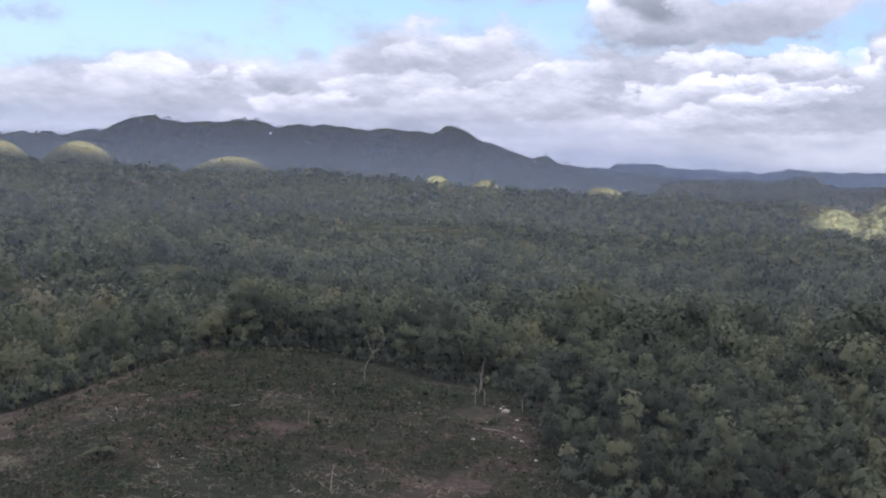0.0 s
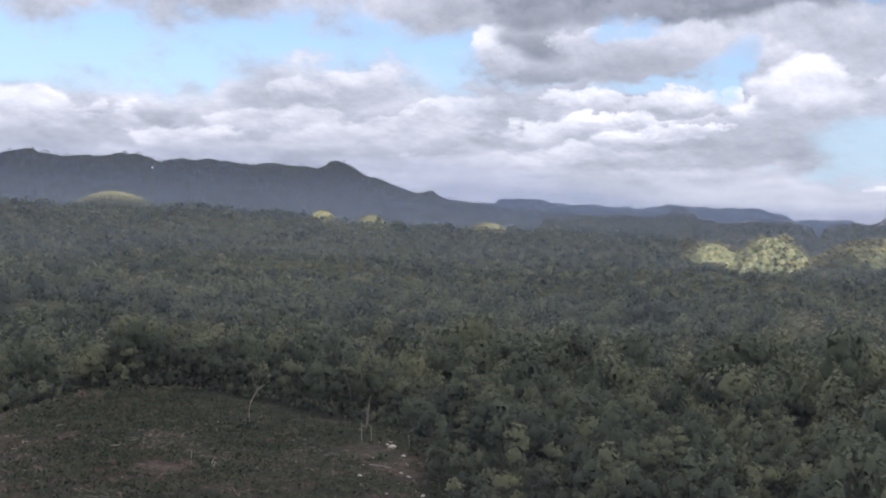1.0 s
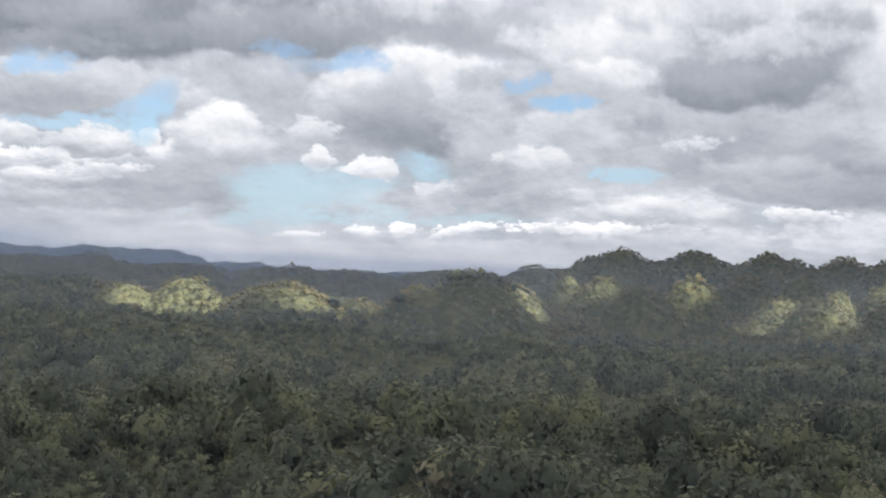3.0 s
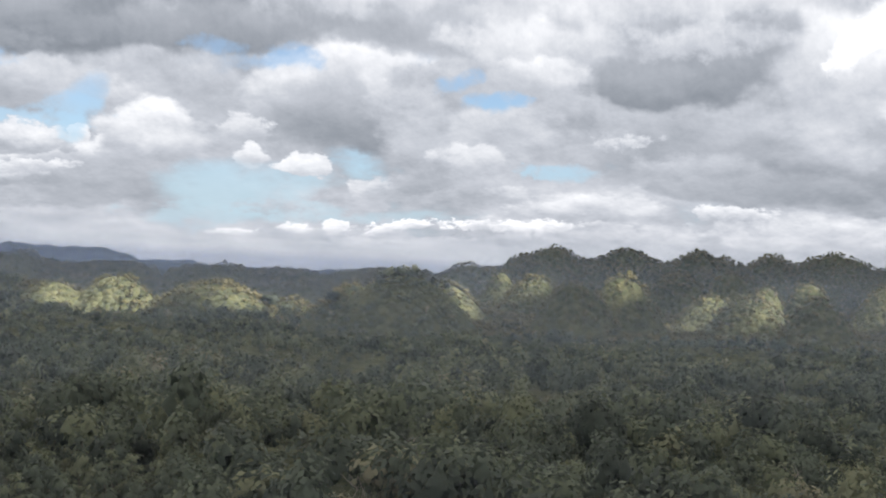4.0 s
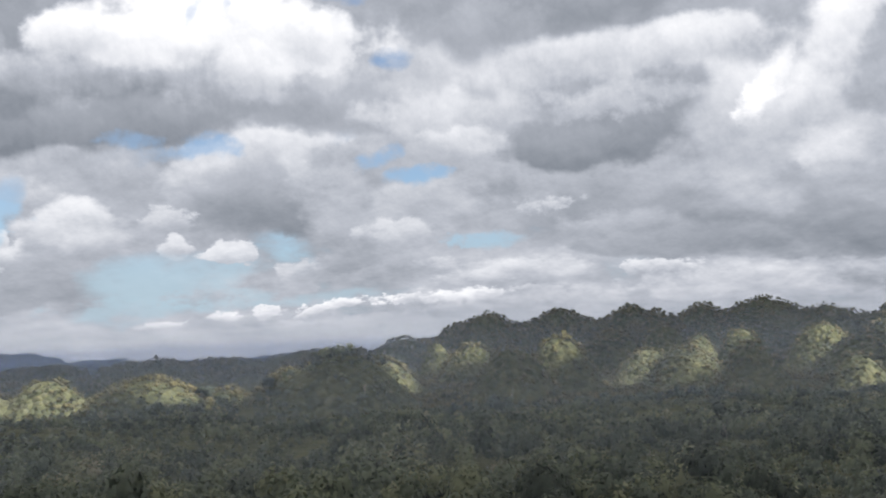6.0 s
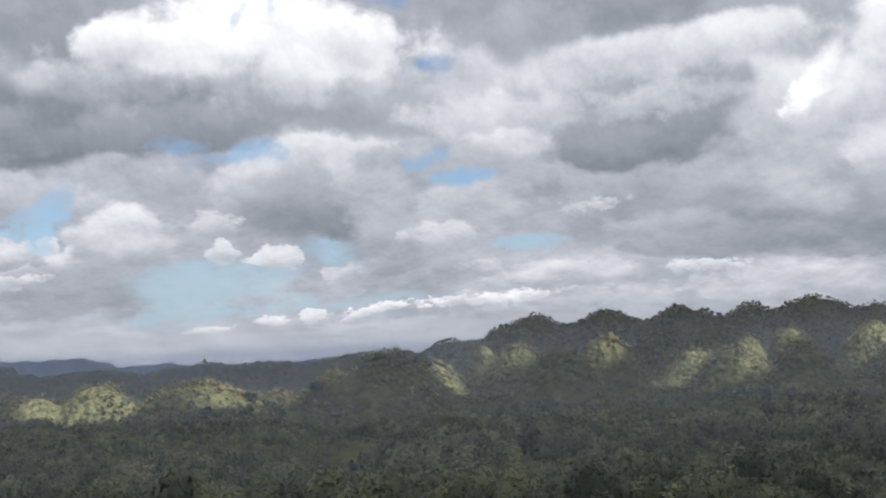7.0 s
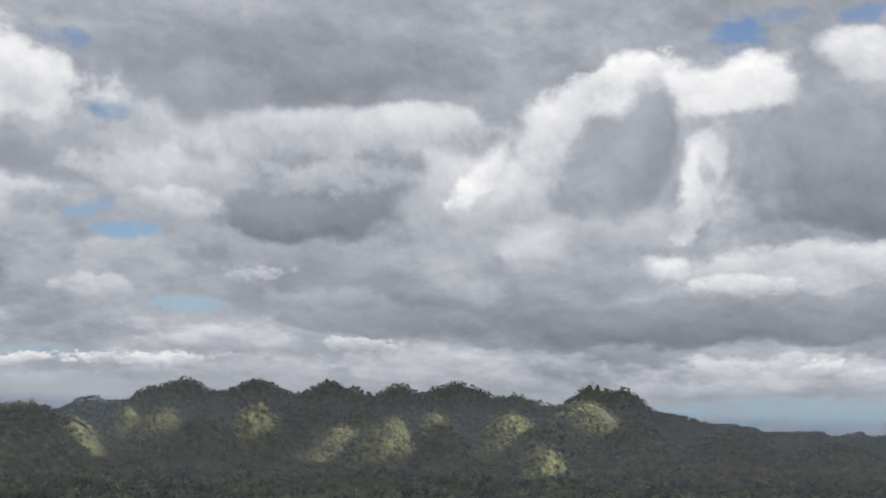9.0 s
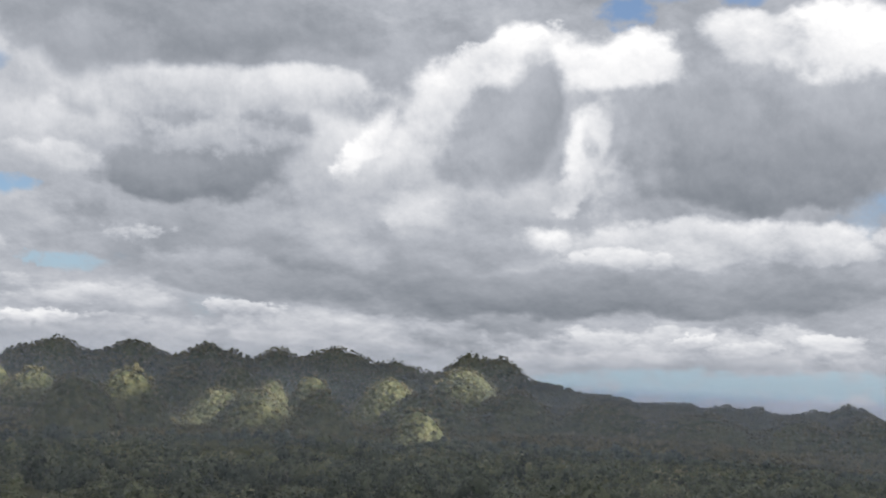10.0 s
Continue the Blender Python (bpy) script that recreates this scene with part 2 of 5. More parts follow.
puff(21.4, 3.53, 3.10, 1.16, 1, 0.57, 0.45, 0.5, 1.4, 0.95)
puff(11.9, 2.44, 2.68, 0.54, 2, 0.84, 0.55, 0.4, 1.4, 0.95)
puff(16.2, 2.45, 2.92, 0.58, 2, 0.70, 0.54, 0.6, 1.0, 0.95)
puff(7.4, 2.13, 3.47, 0.48, 2, 0.72, 0.56, 0.6, 1.0, 0.80)
# over the middle of the valley
puff(19.8, 11.30, 8.34, 1.72, 6, 0.33, 0.27, 0.5, 1.0, 0.95)
puff(31.2, 11.78, 5.28, 1.58, 3, 0.46, 0.41, 0.7, 1.0, 0.95)
puff(14.9, 9.54, 2.91, 0.68, 6, 0.51, 0.42, 0.8, 1.0, 0.70)
puff(14.0, 7.69, 3.14, 1.33, 6, 0.74, 0.45, 0.4, 1.4, 0.95)
puff(17.4, 7.75, 1.55, 1.05, 5, 0.69, 0.52, 0.4, 1.0, 0.95)
puff(21.8, 8.91, 3.35, 0.82, 5, 0.64, 0.53, 0.7, 1.0, 0.95)
puff(23.7, 8.01, 2.87, 1.04, 4, 0.66, 0.55, 0.7, 1.0, 0.95)
blue_gap(13.5, 8.34, 1.68, 0.36, 6, 0.75)
blue_gap(14.9, 5.87, 2.93, 0.34, 5, 0.80)
blue_gap(17.8, 6.56, 1.25, 0.50, 5, 0.75)
blue_gap(28.1, 9.58, 1.45, 0.53, 4, 0.60)
blue_gap(34.0, 10.22, 1.06, 0.37, 3, 0.40)
puff(12.6, 4.91, 1.48, 0.81, 5, 1.00, 0.53, 0.3, 1.4, 0.95)
puff(16.0, 5.02, 1.63, 0.74, 5, 0.94, 0.53, 0.3, 1.3, 0.95)
puff(18.5, 5.45, 0.43, 0.33, 4, 1.04, 0.80, 0.2, 1.0, 0.95)
puff(20.0, 4.91, 0.87, 0.72, 4, 1.00, 0.57, 0.3, 1.0, 0.95)
puff(21.3, 5.87, 1.94, 1.08, 4, 0.97, 0.57, 0.3, 1.0, 0.95)
puff(23.1, 5.07, 1.57, 1.04, 4, 0.80, 0.50, 0.5, 1.0, 0.95)
puff(18.8, 3.20, 5.33, 1.22, 4, 0.57, 0.44, 0.5, 1.4, 0.95)
puff(14.5, 3.36, 1.95, 0.39, 4, 0.94, 0.57, 0.3, 1.5, 0.80)
puff(13.0, 4.19, 1.20, 0.29, 5, 1.00, 0.64, 0.3, 1.0, 0.80)
puff(16.5, 3.82, 1.74, 0.30, 4, 0.92, 0.60, 0.4, 1.0, 0.80)
puff(13.6, 2.46, 2.65, 0.43, 4, 0.71, 0.55, 0.6, 1.0, 0.80)
puff(15.8, 1.71, 3.95, 0.35, 4, 0.72, 0.59, 0.7, 1.0, 0.80)
puff(29.8, 8.42, 3.59, 1.99, 3, 0.94, 0.60, 0.3, 1.0, 0.95)
puff(27.2, 7.46, 1.85, 1.32, 4, 0.84, 0.57, 0.4, 1.0, 0.95)
puff(29.9, 6.78, 4.00, 1.49, 3, 0.51, 0.31, 0.8, 1.5, 0.95)
puff(30.7, 6.22, 2.67, 0.91, 3, 0.40, 0.29, 0.8, 1.5, 0.80)
puff(33.4, 7.55, 1.60, 1.60, 3, 0.77, 0.57, 0.5, 1.0, 0.95)
puff(26.0, 6.20, 1.06, 0.58, 4, 0.89, 0.59, 0.3, 1.0, 0.95)
puff(26.4, 5.02, 0.64, 0.42, 4, 1.00, 0.69, 0.3, 1.0, 0.95)
blue_gap(26.3, 3.56, 3.45, 1.06, 3, 0.80)
blue_gap(24.8, 2.13, 2.90, 0.58, 3, 0.70)
blue_gap(28.5, 2.48, 2.41, 0.43, 3, 0.60)
blue_gap(33.6, 2.43, 2.95, 0.32, 3, 0.60)
blue_gap(40.4, 4.95, 1.18, 0.31, 2, 0.50)
puff(27.4, 2.63, 1.60, 0.32, 3, 0.62, 0.53, 0.8, 1.0, 0.60)
puff(28.8, 4.58, 1.07, 0.72, 3, 1.02, 0.66, 0.2, 1.3, 0.95)
puff(32.3, 3.63, 1.61, 0.75, 3, 0.81, 0.57, 0.3, 1.0, 0.95)
puff(34.8, 4.02, 1.61, 1.12, 3, 0.57, 0.46, 0.6, 1.0, 0.95)
puff(36.3, 3.43, 2.40, 0.59, 3, 0.66, 0.55, 0.6, 1.0, 0.95)
puff(38.1, 3.92, 1.86, 0.69, 3, 0.63, 0.53, 0.6, 1.0, 0.95)
puff(37.7, 11.55, 4.45, 1.57, 2, 0.77, 0.64, 0.6, 1.0, 0.95)
puff(39.4, 9.26, 2.88, 0.99, 2, 0.77, 0.62, 0.5, 1.0, 0.95)
puff(34.6, 9.20, 1.86, 0.58, 3, 0.72, 0.60, 0.6, 1.0, 0.95)
# northern clouds, the leaning dark one and the grey shelf beside it
puff(38.3, 6.64, 2.94, 1.17, 1, 0.73, 0.57, 0.5, 1.0, 0.95)
puff(42.9, 6.15, 3.17, 0.90, 1, 0.69, 0.55, 0.5, 1.0, 0.95)
puff(36.8, 5.40, 1.61, 0.70, 2, 0.81, 0.62, 0.4, 1.0, 0.95)
puff(45.8, 6.25, 2.86, 1.30, 1, 0.51, 0.43, 0.7, 1.0, 0.95)
puff(52.0, 5.13, 5.71, 1.44, 0, 0.45, 0.35, 0.6, 1.5, 0.95)
puff(49.9, 6.80, 3.53, 0.88, 0, 0.56, 0.48, 0.7, 1.0, 0.95)
puff(54.6, 11.30, 2.63, 2.15, -2, 1.02, 0.81, 0.7, 1.0, 0.95)
puff(53.1, 9.08, 1.71, 1.46, 51, 0.78, 0.63, 0.7, 1.0, 0.95)
puff(45.9, 3.88, 2.87, 0.47, 1, 0.69, 0.57, 0.5, 1.0, 0.80)
puff(49.2, 3.36, 1.78, 0.31, 1, 0.81, 0.60, 0.4, 1.0, 0.80)
puff(53.8, 3.09, 2.93, 0.34, 1, 0.69, 0.57, 0.5, 1.0, 0.80)
puff(39.5, 3.06, 4.82, 0.37, 2, 0.63, 0.56, 0.8, 1.0, 0.60)
puff(34.2, 1.16, 8.85, 0.86, 2, 0.63, 0.55, 0.8, 1.0, 0.95)
puff(47.5, 2.06, 6.72, 0.67, 1, 0.65, 0.57, 0.8, 1.0, 0.95)
puff(28.6, 1.68, 0.63, 0.26, 2, 1.02, 0.69, 0.2, 1.5, 0.95)
puff(30.4, 1.85, 0.58, 0.29, 2, 1.04, 0.74, 0.2, 1.4, 0.95)
puff(33.9, 2.12, 1.50, 0.24, 8, 1.04, 0.72, 0.2, 1.6, 0.95)
puff(32.6, 1.81, 0.64, 0.19, 17, 0.95, 0.68, 0.2, 1.5, 0.95)
puff(37.7, 2.29, 1.88, 0.24, 2, 1.01, 0.69, 0.3, 1.6, 0.95)
puff(40.5, 2.45, 0.64, 0.27, 2, 1.01, 0.69, 0.3, 1.4, 0.95)
puff(43.3, 2.49, 1.45, 0.21, 1, 0.87, 0.68, 0.3, 1.5, 0.80)
puff(25.5, 1.36, 1.09, 0.18, 2, 0.95, 0.69, 0.3, 1.5, 0.95)
puff(39.0, 1.84, 1.07, 0.21, 2, 0.78, 0.64, 0.4, 1.0, 0.80)
puff(35.3, 1.41, 1.61, 0.24, 2, 0.73, 0.62, 0.5, 1.0, 0.80)
puff(31.5, 1.19, 1.87, 0.24, 2, 0.74, 0.60, 0.5, 1.0, 0.80)
puff(27.6, 0.95, 2.10, 0.24, 2, 0.71, 0.59, 0.5, 1.0, 0.80)
puff(21.1, 0.99, 3.50, 0.40, 2, 0.69, 0.60, 0.7, 1.0, 0.80)
# the great white head with its dark base, high up
puff(19.0, 15.40, 3.81, 1.90, 2, 0.47, 0.39, 0.5, 1.0, 0.95)
puff(22.9, 10.80, 8.26, 1.15, 0, 0.47, 0.33, 0.5, 1.4, 0.95)
puff(32.7, 11.71, 3.18, 1.27, -2, 0.60, 0.47, 0.6, 1.0, 0.95)
puff(20.7, 12.82, 3.17, 1.02, 1, 0.79, 0.59, 0.6, 1.0, 0.95)
puff(28.2, 14.53, 6.96, 2.45, 0, 1.26, 0.70, 0.4, 1.2, 0.95)
puff(25.8, 14.53, 2.80, 1.40, 0, 1.30, 0.96, 0.4, 1.0, 0.95)
puff(32.3, 15.25, 3.01, 1.62, -1, 1.30, 0.99, 0.3, 1.0, 0.95)
puff(21.7, 14.48, 1.96, 1.03, 1, 1.17, 0.84, 0.4, 1.0, 0.95)
puff(30.0, 12.82, 1.83, 1.31, -1, 1.07, 0.70, 0.5, 1.0, 0.95)
blue_gap(27.3, 15.95, 0.23, 0.66, -25, 0.40)
blue_gap(28.9, 16.50, 0.21, 0.51, 0, 0.40)
blue_gap(34.5, 16.67, 1.05, 0.37, -2, 0.70)
blue_gap(36.6, 13.62, 0.80, 0.48, -2, 0.85)
blue_gap(24.1, 10.07, 1.27, 0.38, 0, 0.60)
blue_gap(28.0, 9.76, 1.30, 0.52, -1, 0.70)
blue_gap(18.7, 7.43, 0.72, 0.87, 0, 0.70)
blue_gap(18.0, 5.72, 0.84, 0.53, -1, 0.70)
puff(40.1, 13.24, 3.45, 1.33, -3, 0.80, 0.64, 0.6, 1.0, 0.95)
puff(45.2, 12.90, 5.23, 1.26, -4, 0.96, 0.73, 0.5, 1.3, 0.95)
puff(38.3, 11.08, 2.94, 0.96, -3, 0.88, 0.70, 0.5, 1.0, 0.95)
puff(40.5, 9.72, 2.14, 0.53, -3, 0.94, 0.73, 0.5, 1.0, 0.95)
puff(42.7, 10.84, 1.59, 1.06, -4, 0.82, 0.66, 0.6, 1.0, 0.95)
puff(50.7, 14.87, 3.28, 1.13, -6, 0.60, 0.53, 0.7, 1.0, 0.95)
puff(47.7, 9.43, 4.41, 1.50, 6, 0.43, 0.30, 0.4, 1.4, 0.95)
puff(44.5, 9.13, 2.11, 1.27, -4, 0.46, 0.33, 0.3, 1.0, 0.95)
puff(57.3, 13.22, 1.42, 1.42, 46, 1.14, 0.94, 0.7, 1.0, 0.95)
puff(56.1, 9.20, 1.71, 1.47, 46, 0.69, 0.59, 0.7, 1.0, 0.95)
puff(57.0, 8.34, 1.22, 0.73, 47, 0.94, 0.73, 0.5, 1.0, 0.95)
blue_gap(35.9, 8.98, 0.96, 0.37, 22, 0.80)
blue_gap(37.4, 8.17, 1.34, 0.38, 5, 0.90)
blue_gap(41.1, 5.02, 1.34, 0.35, -3, 0.60)
puff(52.0, 4.25, 5.29, 0.91, -4, 0.56, 0.42, 0.5, 1.5, 0.95)
puff(56.2, 4.59, 2.65, 0.96, -4, 0.45, 0.34, 0.6, 1.4, 0.95)
puff(38.7, 6.92, 2.41, 0.59, -3, 0.69, 0.62, 0.6, 1.0, 0.95)
puff(46.6, 5.13, 2.36, 0.73, -4, 0.63, 0.56, 0.7, 1.0, 0.95)
puff(37.9, 2.26, 1.88, 0.24, 3, 1.17, 0.86, 0.3, 1.5, 0.95)
puff(48.9, 3.41, 1.55, 0.26, -3, 0.90, 0.70, 0.5, 1.0, 0.80)
puff(42.0, 3.66, 3.20, 0.40, -3, 0.80, 0.64, 0.6, 1.0, 0.80)
# the dark roof and the light shafts in the north-east
puff(45.6, 15.98, 8.71, 1.74, -1, 0.49, 0.37, 0.5, 1.0, 0.95)
puff(51.6, 14.73, 3.65, 1.30, -3, 0.53, 0.45, 0.6, 1.0, 0.95)
puff(40.7, 14.99, 3.16, 1.32, 0, 0.53, 0.48, 0.7, 1.0, 0.95)
puff(52.5, 9.44, 2.36, 1.57, 18, 0.72, 0.61, 0.8, 1.0, 0.95)
puff(56.6, 13.41, 2.27, 1.51, 53, 0.87, 0.71, 0.8, 1.0, 0.95)
puff(54.5, 11.72, 2.45, 0.70, 55, 1.30, 1.11, 0.6, 1.0, 0.95)
puff(58.6, 14.55, 2.22, 0.99, 49, 1.22, 0.97, 0.6, 1.0, 0.95)
puff(64.5, 9.90, 1.72, 0.64, 63, 1.11, 0.90, 0.6, 1.0, 0.95)
puff(60.8, 8.50, 2.96, 1.23, 12, 0.72, 0.62, 0.7, 1.0, 0.95)
puff(57.6, 8.68, 1.54, 1.15, 48, 0.83, 0.68, 0.6, 1.0, 0.95)
puff(63.0, 7.40, 1.21, 0.43, -3, 1.15, 0.85, 0.9, 1.0, 0.80)
puff(59.5, 7.16, 3.75, 0.75, 3, 0.64, 0.54, 0.7, 1.0, 0.95)
puff(51.6, 4.37, 4.76, 0.90, -2, 0.55, 0.44, 0.5, 1.6, 0.95)
puff(62.5, 3.16, 3.88, 0.44, -2, 0.53, 0.41, 0.6, 1.0, 0.80)
puff(55.2, 3.00, 5.18, 0.47, -2, 0.74, 0.64, 0.6, 1.0, 0.80)
puff(48.9, 3.50, 1.33, 0.24, -1, 0.97, 0.74, 0.4, 1.0, 0.80)
puff(43.8, 6.57, 1.21, 0.32, -1, 0.89, 0.74, 0.9, 1.0, 0.80)
puff(42.2, 2.20, 4.28, 0.48, -1, 0.77, 0.67, 0.7, 1.0, 0.80)
puff(54.1, 2.10, 4.16, 0.52, -1, 0.75, 0.65, 0.7, 1.0, 0.95)
puff(52.3, 2.80, 0.95, 0.21, -1, 0.93, 0.75, 0.4, 1.0, 0.80)
# eastern clouds: the wedge, the dark mass and the long shelf over pale sky
puff(55.3, 14.83, 2.92, 1.27, 24, 0.59, 0.51, 0.6, 1.0, 0.95)
puff(48.9, 13.40, 6.25, 1.09, 5, 0.98, 0.76, 0.5, 1.0, 0.95)
puff(47.2, 11.28, 3.10, 0.78, 5, 0.80, 0.68, 0.6, 1.0, 0.95)
puff(57.6, 13.38, 2.39, 1.59, 48, 1.05, 0.88, 0.7, 1.0, 0.95)
puff(64.3, 15.63, 4.72, 1.36, 1, 1.36, 1.09, 0.5, 1.0, 0.95)
puff(61.0, 16.05, 2.11, 0.79, 22, 1.26, 0.98, 0.5, 1.0, 0.95)
puff(55.6, 9.53, 2.41, 1.07, 24, 0.71, 0.62, 0.8, 1.0, 0.95)
puff(57.1, 8.14, 1.23, 1.48, 3, 0.94, 0.75, 1.0, 1.0, 0.70)
puff(52.2, 8.76, 1.60, 1.07, 34, 0.69, 0.62, 0.8, 1.0, 0.95)
puff(62.2, 12.66, 3.17, 1.53, 65, 0.57, 0.42, 0.5, 1.2, 0.95)
puff(65.2, 11.97, 2.11, 0.90, 74, 1.23, 0.96, 0.5, 1.0, 0.95)
puff(66.5, 9.49, 1.58, 1.06, 62, 0.90, 0.74, 0.6, 1.0, 0.95)
puff(75.4, 15.00, 4.37, 1.46, -1, 0.73, 0.57, 0.6, 1.0, 0.95)
puff(73.0, 11.19, 5.76, 2.51, 0, 0.52, 0.32, 0.4, 1.4, 0.95)
puff(71.7, 9.61, 4.31, 1.07, 1, 0.41, 0.29, 0.5, 1.6, 0.95)
puff(77.0, 12.32, 2.64, 0.96, -1, 0.53, 0.42, 0.6, 1.0, 0.95)
puff(76.4, 16.60, 2.87, 1.44, -2, 1.34, 1.09, 0.5, 1.0, 0.95)
puff(72.6, 16.82, 2.24, 0.99, -1, 1.09, 0.93, 0.6, 1.0, 0.95)
blue_gap(66.7, 18.28, 1.08, 0.77, 0, 0.95)
blue_gap(72.4, 18.79, 1.48, 0.35, -2, 0.80)
blue_gap(68.5, 18.89, 1.52, 0.36, 0, 0.50)
puff(71.8, 7.53, 6.60, 0.91, 1, 1.05, 0.75, 0.4, 1.0, 0.95)
puff(76.6, 7.36, 2.67, 0.68, 1, 0.96, 0.71, 0.5, 1.0, 0.95)
puff(63.2, 7.37, 1.12, 0.53, 2, 1.30, 0.93, 0.9, 1.0, 0.95)
puff(66.3, 6.51, 2.11, 0.42, 2, 1.09, 0.78, 0.4, 1.0, 0.80)
puff(59.9, 6.81, 2.95, 1.07, 3, 0.62, 0.53, 0.7, 1.0, 0.95)
puff(50.3, 5.03, 3.42, 1.05, 4, 0.59, 0.47, 0.5, 1.4, 0.95)
puff(66.4, 4.70, 11.57, 1.16, 2, 0.46, 0.30, 0.5, 1.7, 0.95)
puff(75.8, 5.68, 4.89, 0.59, 1, 0.53, 0.41, 0.6, 1.0, 0.95)
puff(59.5, 4.23, 3.75, 0.97, 3, 0.40, 0.30, 0.6, 1.0, 0.95)
puff(70.4, 2.77, 8.20, 0.67, 3, 0.86, 0.69, 0.5, 1.0, 0.95)
puff(52.6, 2.64, 4.77, 0.58, 3, 0.80, 0.68, 0.7, 1.0, 0.95)
puff(70.2, 2.92, 1.03, 0.26, 3, 1.16, 0.82, 0.3, 1.0, 0.80)
puff(76.4, 3.12, 1.58, 0.34, 2, 1.19, 0.80, 0.3, 1.0, 0.80)
puff(72.7, 2.71, 1.51, 0.25, 3, 0.96, 0.73, 0.4, 1.0, 0.80)
puff(74.7, 2.11, 4.19, 0.30, 3, 0.59, 0.52, 0.5, 1.0, 0.80)
puff(65.7, 1.88, 2.90, 0.37, 3, 0.78, 0.66, 0.5, 1.0, 0.80)
puff(43.9, 6.48, 1.51, 0.30, 5, 0.92, 0.76, 0.9, 1.0, 0.80)
puff(41.7, 3.49, 2.96, 0.49, 4, 0.86, 0.69, 0.6, 1.0, 0.95)
puff(39.8, 2.33, 1.69, 0.29, 4, 1.12, 0.80, 0.4, 1.0, 0.80)
puff(78.5, 2.23, 2.12, 0.33, 2, 0.84, 0.66, 0.5, 1.0, 0.80)
blue_gap(38.3, 8.15, 0.86, 0.43, 6, 0.85)
blue_gap(40.8, 4.97, 1.34, 0.29, 5, 0.50)
blue_gap(70.9, 0.84, 8.15, 0.66, 3, 0.95)
blue_gap(64.4, 0.84, 1.58, 0.32, 3, 0.60)
blue_gap(81.8, 1.26, 4.96, 0.63, 3, 0.90)

sheet = W.add("ShaderNodeSeparateXYZ", {0: CLOUDS[0]})
opacity = sheet.outputs[1]
# heads catch the light in heaps, bases stay smooth
lit = W.span(sheet.outputs[0], 0.35, 0.85, 0.35, 1.0)
near_horizon = W.span(sky_el, 0.0, 2.5, 0.35, 1.0)
relief = W.math("MULTIPLY", W.math("MULTIPLY_ADD", puffs, 0.26, W.math("MULTIPLY_ADD", small_puffs, 0.12, W.math("MULTIPLY_ADD", lift, 1.0, W.math("MULTIPLY_ADD", wide_frays, 0.55, -0.29)))), W.math("MULTIPLY", lit, near_horizon))
light = W.math("ADD", W.math("ADD", sheet.outputs[0], relief), W.span(sky_el, 0.0, 2.2, 0.13, 0.0))
cloud_col = W.ramp(W.math("DIVIDE", light, 1.4), [(0.0, (0.056, 0.064, 0.074)), (0.214, (0.279, 0.301, 0.330)), (0.43, (0.584, 0.601, 0.632)), (0.643, (0.902, 0.90, 0.902)), (1.0, (1.44, 1.40, 1.33))])
blue = W.mix(1.0, sky.outputs[0], (0.128, 0.136, 0.146, 1), "MULTIPLY")
pale = W.mix(W.span(sky_el, 0.0, 9.0, 0.8, 0.1), blue, (0.50, 0.68, 0.80, 1))
final = W.mix(opacity, pale, cloud_col)
back = W.add("ShaderNodeBackground", {"Color": final, "Strength": 0.345})
W.tree.links.new(back.outputs[0], W.add("ShaderNodeOutputWorld").inputs[0])


# ---------- materials ----------
def material(name):
    m = bpy.data.materials.new(name)
    m.use_nodes = True
    return m, Nodes(m.node_tree)


def finish(n, shader):
    n.tree.links.new(shader.outputs[0], n.add("ShaderNodeOutputMaterial").inputs[0])


def leaf_material(name, stops, through_light=0.35):
    m, n = material(name)
    tint = n.add("ShaderNodeAttribute", attribute_name="tint", attribute_type="GEOMETRY").outputs["Fac"]
    where = n.add("ShaderNodeNewGeometry")
    island = n.math("MULTIPLY_ADD", where.outputs["Random Per Island"], 0.07, -0.035)
    patch = n.math("MULTIPLY_ADD", n.noise(where.outputs["Position"], 0.012, 4.0), 1.15, -0.58)
    fac = n.math("ADD", n.math("ADD", tint, island), patch)
    col = n.ramp(fac, stops)
    d = n.add("ShaderNodeBsdfPrincipled", {"Base Color": col, "Roughness": 0.62, "Specular IOR Level": 0.25})
    t = n.add("ShaderNodeBsdfTranslucent", {"Color": col})
    finish(n, n.add("ShaderNodeMixShader", {0: through_light, 1: d.outputs[0], 2: t.outputs[0]}))
    return m


GREENS = [(0.0, (0.056, 0.073, 0.062)), (0.3, (0.094, 0.120, 0.093)), (0.55, (0.134, 0.160, 0.108)),
          (0.78, (0.184, 0.203, 0.130)), (1.0, (0.226, 0.218, 0.156))]
MAT_LEAF = leaf_material("foliage", GREENS)


MAT_HILL_LEAF = leaf_material("hill_foliage", [(0.0, (0.050, 0.060, 0.040)), (0.35, (0.093, 0.097, 0.057)), (0.65, (0.141, 0.136, 0.075)), (1.0, (0.176, 0.163, 0.091))])


def bark_material(name, low, high):
    m, n = material(name)
    where = n.add("ShaderNodeNewGeometry").outputs["Position"]
    grain = n.noise(n.vec("MULTIPLY", where, (6, 6, 1.2)).outputs[0], 1.0, 5.0, 0.65)
    b = n.add("ShaderNodeBsdfPrincipled", {"Base Color": n.ramp(grain, [(0.3, low), (0.7, high)]), "Roughness": 0.85})
    bump = n.add("ShaderNodeBump", {"Strength": 0.6, "Distance": 0.05, "Height": grain})
    n.tree.links.new(bump.outputs[0], b.inputs["Normal"])
    finish(n, b)
    return m


